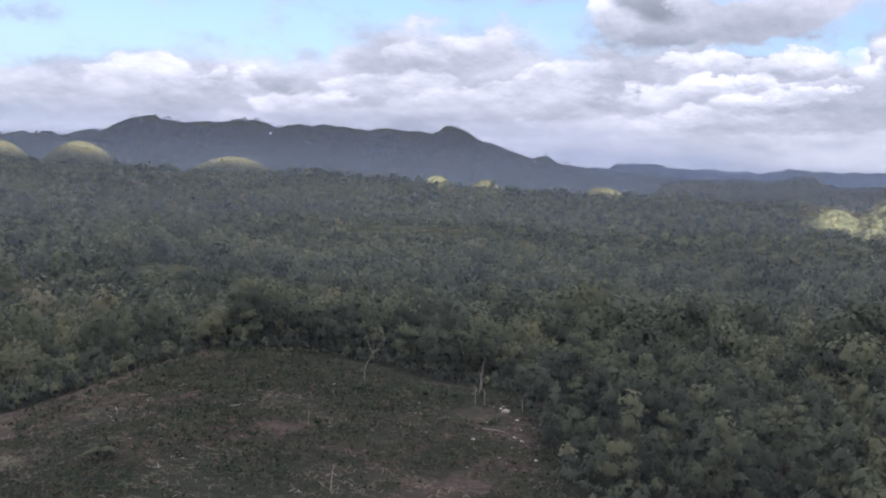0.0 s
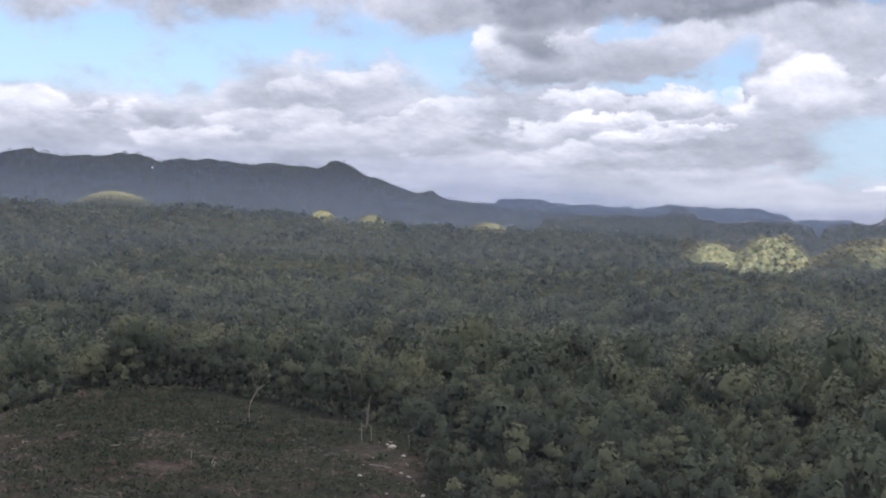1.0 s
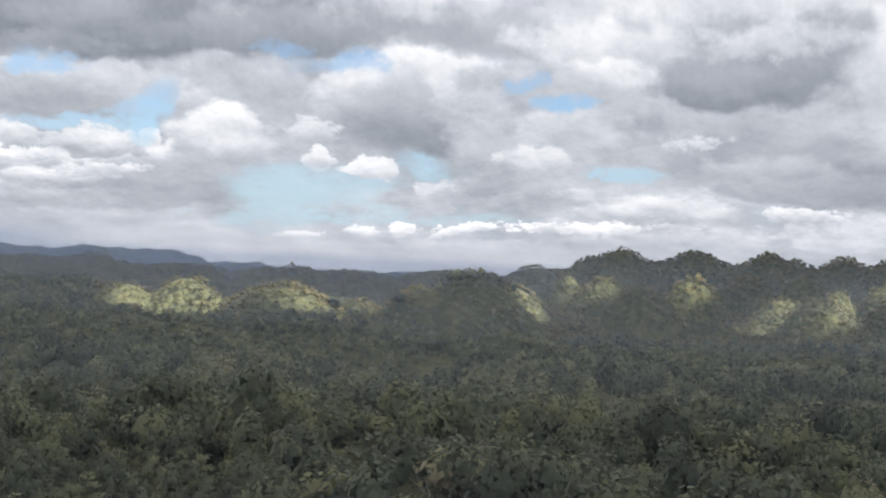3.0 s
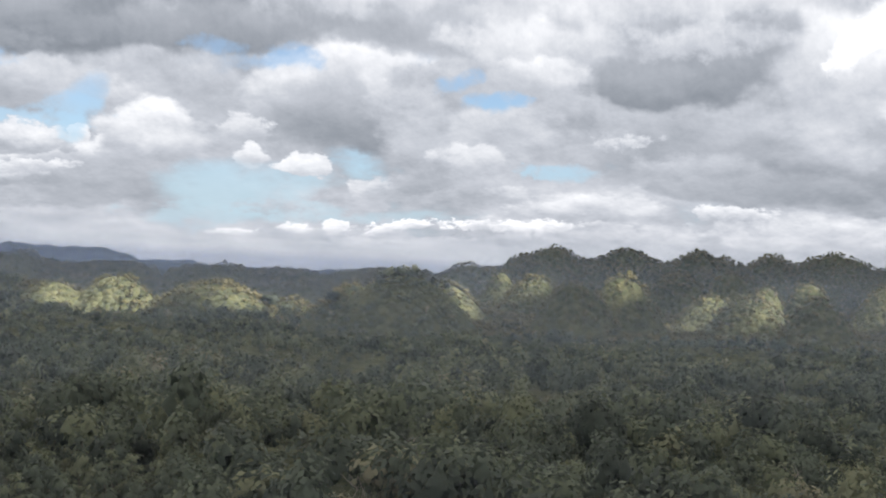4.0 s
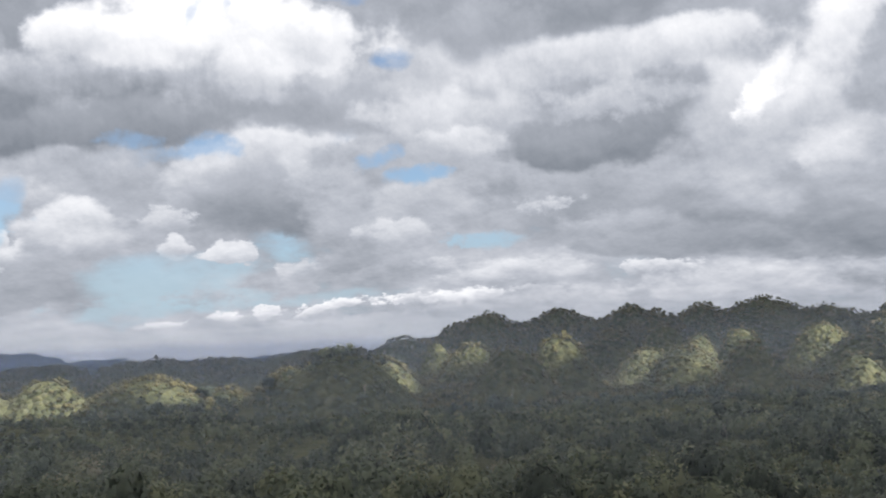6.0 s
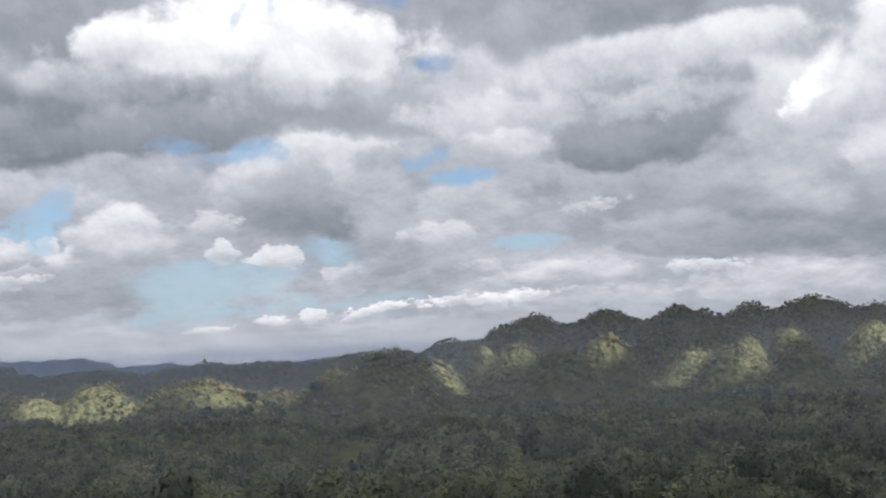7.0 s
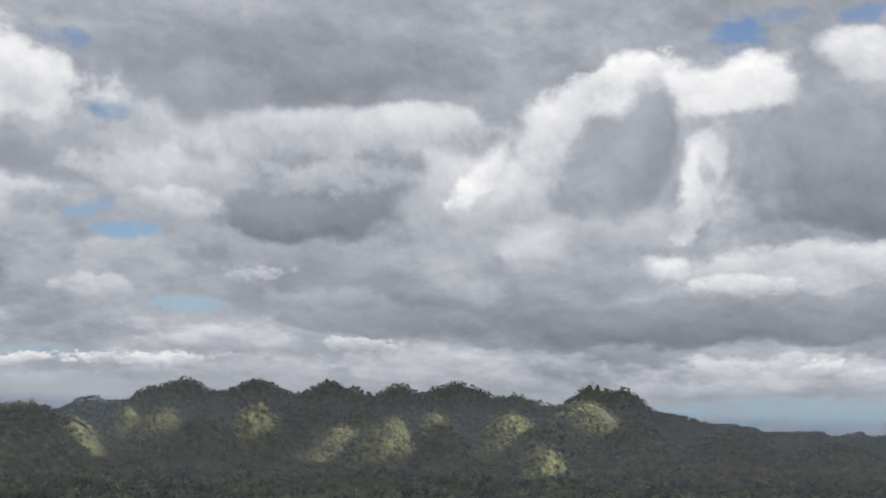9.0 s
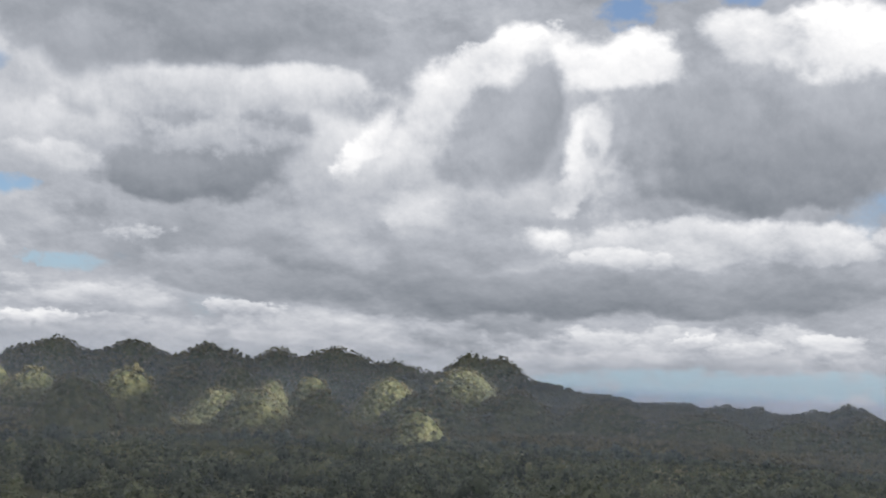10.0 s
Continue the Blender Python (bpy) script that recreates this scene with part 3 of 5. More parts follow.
MAT_BARK = bark_material("bark", (0.06, 0.052, 0.042), (0.14, 0.125, 0.10))
MAT_PALE_BARK = bark_material("pale_bark", (0.17, 0.158, 0.14), (0.34, 0.32, 0.285))


def ground_material():
    m, n = material("ground")
    where = n.add("ShaderNodeNewGeometry").outputs["Position"]
    big = n.noise(where, 0.045, 5.0, 0.6)
    fine = n.noise(where, 0.9, 6.0, 0.7)
    mid = n.noise(where, 0.16, 5.0, 0.6)
    soil = n.ramp(fine, [(0.3, (0.038, 0.032, 0.030)), (0.5, (0.080, 0.066, 0.063)), (0.72, (0.142, 0.119, 0.113))])
    herb = n.ramp(fine, [(0.3, (0.022, 0.028, 0.022)), (0.7, (0.044, 0.052, 0.039))])
    cell = n.add("ShaderNodeTexVoronoi", {"Vector": where, "Scale": 0.16}, feature="F1")
    wood = n.ramp(n.math("ADD", n.math("MULTIPLY", n.add("ShaderNodeSeparateXYZ", {0: cell.outputs["Color"]}).outputs[0], 0.5), n.math("MULTIPLY", mid, 0.6)),
                  [(0.2, (0.041, 0.051, 0.032)), (0.5, (0.071, 0.082, 0.049)), (0.8, (0.102, 0.109, 0.064))])
    grass = n.ramp(n.math("MULTIPLY_ADD", fine, 0.4, n.math("MULTIPLY", mid, 0.6)), [(0.3, (0.050, 0.062, 0.034)), (0.7, (0.110, 0.104, 0.064))])
    col = n.mix(n.span(n.math("MULTIPLY_ADD", fine, 0.35, n.math("MULTIPLY_ADD", mid, 0.6, big)), 0.77, 0.97), soil, herb)
    far = n.add("ShaderNodeAttribute", attribute_name="wood", attribute_type="GEOMETRY").outputs["Fac"]
    meadow = n.add("ShaderNodeAttribute", attribute_name="meadow", attribute_type="GEOMETRY").outputs["Fac"]
    bare = n.add("ShaderNodeAttribute", attribute_name="bare", attribute_type="GEOMETRY").outputs["Fac"]
    bank = n.ramp(fine, [(0.3, (0.050, 0.041, 0.038)), (0.55, (0.115, 0.094, 0.090)), (0.75, (0.20, 0.168, 0.160))])
    col = n.mix(n.math("MULTIPLY", bare, n.span(mid, 0.38, 0.56)), col, bank)
    col = n.mix(far, col, wood)
    col = n.mix(n.math("MULTIPLY", meadow, n.span(mid, 0.3, 0.5)), col, grass)
    b = n.add("ShaderNodeBsdfPrincipled", {"Base Color": col, "Roughness": 0.95, "Specular IOR Level": 0.1})
    low = n.add("ShaderNodeBump", {"Strength": 0.8, "Distance": 0.35, "Height": fine})
    heap = n.math("MULTIPLY", n.math("SUBTRACT", 1.0, cell.outputs["Distance"]), far)
    bump = n.add("ShaderNodeBump", {"Strength": 1.0, "Distance": 3.5, "Height": heap, "Normal": low.outputs[0]})
    n.tree.links.new(bump.outputs[0], b.inputs["Normal"])
    finish(n, b)
    return m


MAT_GROUND = ground_material()


# ---------- the lie of the land ----------
def lattice(ix, iy, seed):
    n = (ix.astype(np.int64) * 374761393 + iy.astype(np.int64) * 668265263 + seed * 974711) & 0x7FFFFFFF
    n = ((n ^ (n >> 13)) * 1274126177) & 0x7FFFFFFF
    return ((n ^ (n >> 16)) & 0xFFFF) / 32767.5 - 1.0


def rough(x, y, size, seed, octaves=3):
    """Smooth noise, about -1 to 1, with features of that size in metres."""
    total, amp = np.zeros_like(x, dtype=float), 1.0
    for k in range(octaves):
        u, v = x / size, y / size
        iu, iv = np.floor(u), np.floor(v)
        fu, fv = u - iu, v - iv
        fu, fv = fu * fu * (3 - 2 * fu), fv * fv * (3 - 2 * fv)
        a, b = lattice(iu, iv, seed + k), lattice(iu + 1, iv, seed + k)
        c, d = lattice(iu, iv + 1, seed + k), lattice(iu + 1, iv + 1, seed + k)
        total += amp * ((a + (b - a) * fu) * (1 - fv) + (c + (d - c) * fu) * fv)
        size, amp = size / 2.0, amp * 0.5
    return total


MOUNDS, RIDGES, MEADOWS = [], [], []
WOOD = 3.0  # height of the canopy over the ground on the hills


def spot(az, d):
    return d * math.sin(radians(az)), d * math.cos(radians(az))


def mound(az, d, el, half, wood=WOOD):
    """A haycock hill: bearing, distance and height angle of its top, and its half width in degrees."""
    x, y = spot(az, d)
    MOUNDS.append((x, y, 70.0 + d * math.tan(radians(el)) - wood, d * math.radians(half)))


def ridge(d, width, *tops, wood=WOOD):
    """A long crest at one distance, by bearing and height angle along it; its slopes fall away over the width."""
    RIDGES.append((d, width, np.array([az for az, el in tops]), np.array([70.0 + d * math.tan(radians(el)) - wood for az, el in tops])))


# far blue range and the hills on the horizon
ridge(3600, 620, (-34.0, 0.3), (-26.0, 0.5), (-22.0, 0.8), (-20.3, 0.72), (-18.6, 0.98), (-17.2, 0.96), (-15.4, 1.22), (-14.8, 1.48), (-14.3, 1.78), (-13.6, 1.82), (-12.7, 1.65), (-11.1, 1.72), (-10.5, 1.85),
      (-9.6, 1.84), (-8.0, 1.80), (-7.4, 1.57), (-6.2, 1.62), (-5.5, 1.77), (-4.7, 1.67), (-2.7, 1.65), (-1.4, 1.51), (-0.6, 1.67), (0.1, 1.94), (1.0, 1.76), (1.8, 1.36), (3.1, 0.74), (3.7, 0.53), (4.7, 0.62), (5.6, 0.33), (7.0, 0.14), (10.9, -0.1), (14.0, -0.5), wood=6.0)
ridge(4500, 420, (4.0, 0.2), (5.9, 0.24), (6.8, 0.16), (7.9, 0.28), (9.0, 0.43), (10.3, 0.24), (11.9, 0.22), (13.4, 0.2), (14.9, 0.23), (16.2, 0.43), (16.9, 0.28), (18.4, 0.31),
      (19.7, 0.31), (20.7, 0.12), (21.5, -0.04), (22.3, -0.11), (24.4, -0.05), (25.5, -0.15), (27.6, -0.2), (29.7, -0.17), (31.3, -0.1), (36.0, -0.2))
# wooded swells behind the near forest
ridge(1250, 330, (-38, -0.1), (-26, -0.15), (-20.3, -0.2), (-15.4, -0.4), (-10.3, -0.4), (-5.1, -0.28), (0.3, -0.62), (5.7, -0.95), (10.9, -0.78),
      (16.0, -0.95), (20.1, -1.5), wood=9.0)
for az, d, el, half in ((-20.4, 1750, 0.42, 2.2), (-16.9, 1700, 0.44, 2.4), (-10.0, 1650, 0.08, 2.9), (-0.4, 1480, -0.42, 1.3), (1.9, 1500, -0.60, 1.2), (7.4, 1420, -0.72, 1.8)):
    mound(az, d, el, half, wood=1.0)
    MEADOWS.append((*spot(az, d), d * radians(half)))
# dark wooded hills one behind the other, and the long dark crest behind them
ridge(2050, 240, (9.5, -0.45), (12.3, -0.31), (13.3, -0.13), (14.7, -0.28), (15.9, -0.06), (16.7, 0.03), (17.6, -0.28), (18.5, -0.37), (19.7, -0.32), (21.3, -0.19), (22.3, -0.37), (22.9, -0.45))
ridge(1800, 230, (22.3, -0.5), (24.4, -0.16), (25.4, -0.02), (26.1, -0.2), (26.9, -0.37), (27.9, -0.27), (28.9, -0.21), (30.3, -0.38), (31.1, -0.07), (32.0, 0.04), (32.7, 0.18), (33.6, -0.07), (34.6, 0.0), (35.6, 0.26))
# the chain of haycock hills
ridge(1830, 260, (34.6, -0.2), (37.7, 0.3), (38.4, 0.4), (38.8, 0.84), (39.2, 1.04), (39.7, 1.0), (40.2, 1.34), (40.9, 1.6), (41.6, 1.38), (42.2, 1.02), (42.6, 0.95), (43.3, 1.27), (43.9, 1.63), (44.6, 1.65),
      (45.1, 1.34), (45.9, 1.05), (46.3, 1.0), (47.1, 1.5), (47.5, 1.67), (48.1, 1.55), (48.5, 1.3), (49.0, 1.42), (49.7, 1.14), (50.2, 1.39), (50.7, 1.67), (51.2, 1.63), (51.8, 1.33), (52.2, 1.26),
      (52.7, 1.61), (53.4, 1.75), (54.3, 1.7), (54.8, 1.45), (55.5, 1.19), (56.3, 1.36), (56.6, 1.39), (57.3, 1.16), (58.0, 0.91), (58.6, 0.9), (59.4, 0.85), (60.6, 0.6))
ridge(2000, 280, (56.8, 0.6), (58.0, 0.8), (58.6, 0.92), (59.2, 1.46), (59.9, 2.01), (60.1, 2.03), (60.5, 1.76), (61.0, 1.67), (61.6, 1.78), (62.2, 1.38), (62.7, 0.9), (63.0, 0.76), (64.2, 0.56), (65.0, 0.26), (66.0, 0.27),
      (66.6, 0.14), (67.2, 0.12), (67.7, -0.09), (68.9, -0.13), (69.6, -0.01), (70.2, 0.1), (70.7, -0.16), (71.2, -0.1), (72.0, 0.07), (72.5, -0.16), (73.2, 0.06), (73.7, -0.09), (74.3, -0.28), (75.0, -0.15),
      (75.7, 0.07), (76.4, -0.04), (77.1, 0.35), (77.9, 0.14), (78.8, -0.38), (81.0, -0.1), (84.0, -0.3), (92.0, -0.2))
for az, el, half in ((40.9, 1.5, 1.6), (44.3, 1.55, 1.7), (47.5, 1.55, 1.5), (50.9, 1.55, 1.5), (53.6, 1.65, 1.9), (56.5, 1.25, 1.3)):
    mound(az, 1790, el, half)
for az, el, half in ((61.3, 1.6, 1.7), (66.2, 0.15, 1.3), (70.1, -0.05, 1.3), (73.0, -0.08, 1.3), (77.2, 0.2, 1.4)):
    mound(az, 1960, el, half)
# lower mounds in front of them
for az, d, el, half in ((20.6, 1090, -0.76, 2.1), (17.8, 1100, -1.21, 1.8), (24.9, 1040, -0.93, 3.0), (34.0, 1000, -0.08, 3.4), (31.6, 1030, -0.66, 1.9), (28.6, 1080, -1.5, 1.4), (35.7, 1250, -0.4, 1.9),
                        (36.9, 1650, 0.55, 1.8), (38.4, 1500, 0.27, 0.9), (40.1, 1350, 0.1, 1.7), (42.0, 1080, -0.05, 2.1), (44.2, 1180, 0.33, 2.0), (46.7, 1500, 0.51, 1.8), (49.1, 1550, 0.74, 1.4),
                        (48.3, 1300, -0.34, 1.7), (50.7, 1420, 0.26, 1.0), (52.6, 1380, 0.47, 1.35), (53.0, 1150, -0.26, 1.6), (56.2, 1420, 0.5, 1.8), (59.7, 1600, 1.11, 2.2), (58.2, 1300, 0.0, 2.4),
                        (57.6, 1080, -0.84, 1.5), (62.1, 1350, 0.24, 2.3), (50.1, 1250, -0.34, 1.9), (66.6, 1500, -0.18, 2.3), (71.0, 1400, -0.45, 2.5), (75.2, 1400, -0.46, 2.1), (78.1, 1400, -0.17, 1.7),
                        (82.5, 1400, -0.4, 2.3)):
    mound(az, d, el, half)


def land(x, y):
    """Ground height."""
    x, y = np.asarray(x, dtype=float), np.asarray(y, dtype=float)
    d = np.hypot(x, y)
    h = 17.0 + 13.0 * np.exp(-np.maximum(d - 160.0, 0.0) / 190.0) + 4.6 * rough(x, y, 120.0, 5) * np.clip(d / 320.0, 0.3, 1.5)
    # the floor of the hill country lies higher than the valley
    az = np.degrees(np.arctan2(x, y))
    rise = np.clip((az - 27) / 10, 0, 1) * np.clip((100 - az) / 35, 0, 1)
    h = h + rise * (8.0 * np.clip((d - 850) / 450, 0, 1) + 20.0 * np.clip((d - 1300) / 450, 0, 1)) * np.clip((2900 - d) / 700, 0, 1)
    shape_, x, y, h = h.shape, x.ravel(), y.ravel(), h.ravel()
    best = h.copy()
    deg, far = az.ravel(), d.ravel()
    for dist, width, along, tops in RIDGES:
        sway = dist + (0.10 * width * np.sin(deg * 2.3) + 0.06 * width * np.sin(deg * 5.1 + 1.0) if dist < 3000 else 0.0)
        rho = np.abs(far - sway) / width
        near = np.nonzero((rho < 1) & (deg > along[0]) & (deg < along[-1]))[0]
        # hollows between the tops widen downhill
        low = rho[near]
        wide = 1.1 * low
        top = (np.interp(deg[near], along, tops) + wide * (np.interp(deg[near] - 0.9, along, tops) + np.interp(deg[near] + 0.9, along, tops))) / (1 + 2 * wide)
        ends = np.clip(np.minimum(deg[near] - along[0], along[-1] - deg[near]) / 0.6, 0, 1)
        best[near] = np.maximum(best[near], h[near] + (top - h[near]) * np.clip(1 - low, 0, 1) ** 1.3 * ends)
    for mx, my, top, r in MOUNDS:
        rho = np.hypot(x - mx, y - my) / r
        near = np.nonzero(rho < 1.2)[0]
        rho, ph = rho[near], h[near]
        best[near] = np.maximum(best[near], ph + (top - ph) * np.clip(1 - (rho / 1.15) ** 2, 0, 1) ** 1.15)
    x, y, h, best = (v.reshape(shape_) for v in (x, y, h, best))
    best = best + np.clip((d - 700) / 1500, 0, 1) * (2.5 * rough(x, y, 70.0, 21)) + np.clip((d - 2600) / 700, 0, 1) * (9.0 * rough(x, y, 85.0, 23) + 7.0 * rough(x, y, 33.0, 27, 2) - 1.0)
    # cleared spur below the lookout
    cx, cy = spot(3.0, 158)
    u = ((x - cx) / 19.0) ** 2 + ((y - cy) / 30.0) ** 2
    best = best + np.clip(37.0 - best, 0, None) * np.exp(-u)
    cx, cy = spot(-9.0, 172)
    u = ((x - cx) / 31.0) ** 2 + ((y - cy) / 64.0) ** 2
    best = best + np.clip(40.3 - best, 0, None) * np.exp(-u) + np.exp(-u) * 0.5 * rough(x, y, 9.0, 41)
    # the lookout's own hill
    hill = 67.6 - d * 0.62
    return np.maximum(best, hill)


def clearing(x, y):
    """1 inside the cleared spur, 0 in the woods."""
    cx, cy = spot(-7.5, 150)
    u = np.hypot((x - cx) / 46.0, (y - cy) / 43.0) + 0.10 * rough(np.asarray(x, float), np.asarray(y, float), 14.0, 3)
    deg, d = np.degrees(np.arctan2(x, y)), np.hypot(x, y)
    return ((u < 1.0) | ((deg > -40) & (d < 162))) & (deg < 3.5 + (175.0 - d) * 0.07 + 0.5 * rough(np.asarray(x, float), np.asarray(y, float), 9.0, 8))


def bare_bank(x, y):
    """1 on the bare strip along the western rim of the clearing."""
    cx, cy = spot(-7.5, 150)
    u = np.hypot((x - cx) / 46.0, (y - cy) / 43.0) + 0.07 * rough(np.asarray(x, float), np.asarray(y, float), 14.0, 3)
    deg = np.degrees(np.arctan2(x, y))
    return np.clip((u - 0.66) / 0.14, 0, 1) * np.clip((1.12 - u) / 0.08, 0, 1) * np.clip((-8.5 - deg) / 3.0, 0, 1) * (np.hypot(x, y) > 140)


def mesh_from(name, verts, faces, mat, tint=None, smooth=False, normals=None):
    me = bpy.data.meshes.new(name)
    verts, faces = np.asarray(verts, np.float32), np.asarray(faces, np.int32)
    k = faces.shape[1]
    me.vertices.add(len(verts))
    me.vertices.foreach_set("co", verts.ravel())
    me.loops.add(faces.size)
    me.loops.foreach_set("vertex_index", faces.ravel())
    me.polygons.add(len(faces))
    me.polygons.foreach_set("loop_start", np.arange(0, faces.size, k, dtype=np.int32))
    me.polygons.foreach_set("use_smooth", np.full(len(faces), smooth))
    if tint is not None:
        me.attributes.new("tint", "FLOAT", "POINT").data.foreach_set("value", np.asarray(tint, np.float32))
    if normals is not None:
        me.attributes.new("custom_normal", "FLOAT_VECTOR", "POINT").data.foreach_set("vector", np.asarray(normals, np.float32).ravel())
    me.update(calc_edges=True)
    me.materials.append(mat)
    return me


def build_ground():
    azs = np.concatenate([np.arange(-34, 94, 0.3), np.arange(94, 326, 4.0)])
    ds = np.concatenate([[0.5, 8, 20, 40, 60, 80], np.geomspace(95, 800, 110), np.arange(812, 2160, 13), np.arange(2160, 4900, 60), [3600, 4500, 4900]])
    ds = np.unique(np.round(ds, 1))
    A, Dd = np.meshgrid(np.radians(azs), ds)
    x, y = Dd * np.sin(A), Dd * np.cos(A)
    z = land(x, y)
    n, m = len(azs), len(ds)
    i, j = np.meshgrid(np.arange(m - 1), np.arange(n), indexing="ij")
    a, b = i * n + j, i * n + (j + 1) % n
    faces = np.stack([a, b, b + n, a + n], -1).reshape(-1, 4)[:, ::-1]
    me = mesh_from("ground", np.stack([x, y, z], -1).reshape(-1, 3), faces, MAT_GROUND, smooth=True)
    wood = np.clip((np.hypot(x, y) - 210) / 60, 0, 1)
    meadow = np.zeros_like(x)
    for mx, my, r in MEADOWS:
        meadow = np.maximum(meadow, np.clip(1.6 - 1.6 * np.hypot(x - mx, y - my) / r, 0, 1))
    for key, value in (("wood", wood), ("meadow", meadow), ("bare", bare_bank(x, y))):
        me.attributes.new(key, "FLOAT", "POINT").data.foreach_set("value", value.ravel().astype(np.float32))
    tagged(new("ground", me), "rolling land with brown soil, scrub and grassy hills", "ground", kind="structure")
    # where the woods stand in open sight of the lookout, they are built more densely
    slope = np.where(Dd < 110.0, -9.0, (z + 4.0 - EYE.z) / Dd)
    crest = np.maximum.accumulate(slope, axis=0)
    open_sight = (z + 11.0 - EYE.z) / Dd >= np.vstack([crest[:1], crest[:-1]])
    return azs, ds, open_sight


AZS, DS, SIGHT = build_ground()


# ---------- trees ----------
OCTA = np.array([[1, 0, 0], [0, 1, 0], [-1, 0, 0], [0, -1, 0], [0, 0, 1], [0, 0, -0.8]], float)
OCTA_F = np.array([[0, 1, 4], [1, 2, 4], [2, 3, 4], [3, 0, 4], [1, 0, 5], [2, 1, 5], [3, 2, 5], [0, 3, 5]])


def crown_template(rng, lumps, cards, radius, height, base, card):
    """A crown of leafy lumps: rough cores with small bent leaf sprays standing off them. Triangles only."""
    V, F, count = [], [], 0
    centres = []
    for k in range(lumps):
        a = rng.uniform(0, 6.283)
        rr = radius * (0.0 if lumps == 1 else rng.uniform(0.25, 0.62))
        c = np.array([rr * math.cos(a), rr * math.sin(a), base + height * rng.uniform(0.38, 0.7)])
        s = radius * (0.86 if lumps == 1 else rng.uniform(0.42, 0.62))
        sz = s * height / (2.0 * radius) * rng.uniform(0.8, 1.25) * (1.15 if lumps == 1 else 1.5)
        centres.append((c, s, sz))
        v = OCTA * rng.uniform(0.62, 1.0, (6, 1))
        t = rng.uniform(0, 6.28)
        v = np.stack([v[:, 0] * math.cos(t) - v[:, 1] * math.sin(t), v[:, 0] * math.sin(t) + v[:, 1] * math.cos(t), v[:, 2]], 1)
        inner = 0.85 if lumps < 3 else 0.5
        V.append(v * [s * inner, s * inner, sz * inner] + c)
        F.append(OCTA_F + count)
        count += 6
    for k in range(cards):
        c, s, sz = centres[k % lumps]
        n = rng.normal(size=3)
        n[2] = abs(n[2]) * 1.1 - 0.35
        n /= np.linalg.norm(n)
        p = c + n * [s, s, sz] * rng.uniform(0.78, 1.12)
        n = n + rng.normal(size=3) * 0.17 + [0, 0, 0.25]
        n /= np.linalg.norm(n)
        u = np.cross(n, rng.normal(size=3))
        u /= np.linalg.norm(u)
        w = np.cross(n, u)
        q = card * rng.uniform(0.65, 1.25)
        V.append(np.array([p - u * q, p - w * q * 0.6 - n * q * 0.15, p + u * q - n * q * 0.25, p + w * q * 0.6 - n * q * 0.1]))
        F.append(np.array([[0, 1, 2], [0, 2, 3]]) + count)
        count += 4
    v, f = np.concatenate(V), np.concatenate(F)
    return (*turn_out(v, f, crown_normals(v, [c for c, s, z in centres], base + height * 0.35)),)


def crown_normals(v, centres, middle):
    """Leaves are lit as the rounded masses that they make up."""
    C = np.array(centres)
    near = C[np.argmin(((v[:, None] - C[None]) ** 2).sum(-1), 1)]
    a, b = v - near, v - [C[:, 0].mean(), C[:, 1].mean(), middle]
    n = 0.6 * a / (np.linalg.norm(a, axis=1, keepdims=True) + 1e-6) + 0.6 * b / (np.linalg.norm(b, axis=1, keepdims=True) + 1e-6)
    return n / (np.linalg.norm(n, axis=1, keepdims=True) + 1e-6)


def turn_out(v, f, n):
    """Turns each triangle to face the way of its normals."""
    g = np.cross(v[f[:, 1]] - v[f[:, 0]], v[f[:, 2]] - v[f[:, 0]])
    flip = (g * n[f].sum(1)).sum(1) < 0
    f = np.where(flip[:, None], f[:, ::-1], f)
    return v, f, n


def grove(deg, d):
    """The stretch beside and behind the clearing where every tree stands on its own."""
    return ((deg > 4) & (deg < 24) & (d > 90) & (d < 212)) | ((deg > -27) & (deg <= 4) & (d > 180) & (d < 213))


def scatter_woods(rng, d0, d1, spacing, az0=-25.0, az1=84.0, hidden=0.05):
    """Random places between two distances, thinned behind the crests and left out on meadows and clearings."""
    n = int(0.5 * math.radians(az1 - az0) * (d1 * d1 - d0 * d0) / (spacing * spacing))
    d = np.sqrt(rng.uniform(d0 * d0, d1 * d1, n))
    deg = rng.uniform(az0, az1, n)
    x, y = d * np.sin(np.radians(deg)), d * np.cos(np.radians(deg))
    seen = SIGHT[np.clip(np.searchsorted(DS, d), 0, len(DS) - 1), np.clip(((deg + 34) / 0.3).astype(int), 0, 426)]
    keep = ~clearing(x, y) & ~grove(deg, d) & (seen | (rng.uniform(0, 1, n) < hidden))
    for mx, my, r in MEADOWS:
        keep &= (np.hypot(x - mx, y - my) > r * 0.75) | (rng.uniform(0, 1, n) < 0.5)
    return x[keep], y[keep]


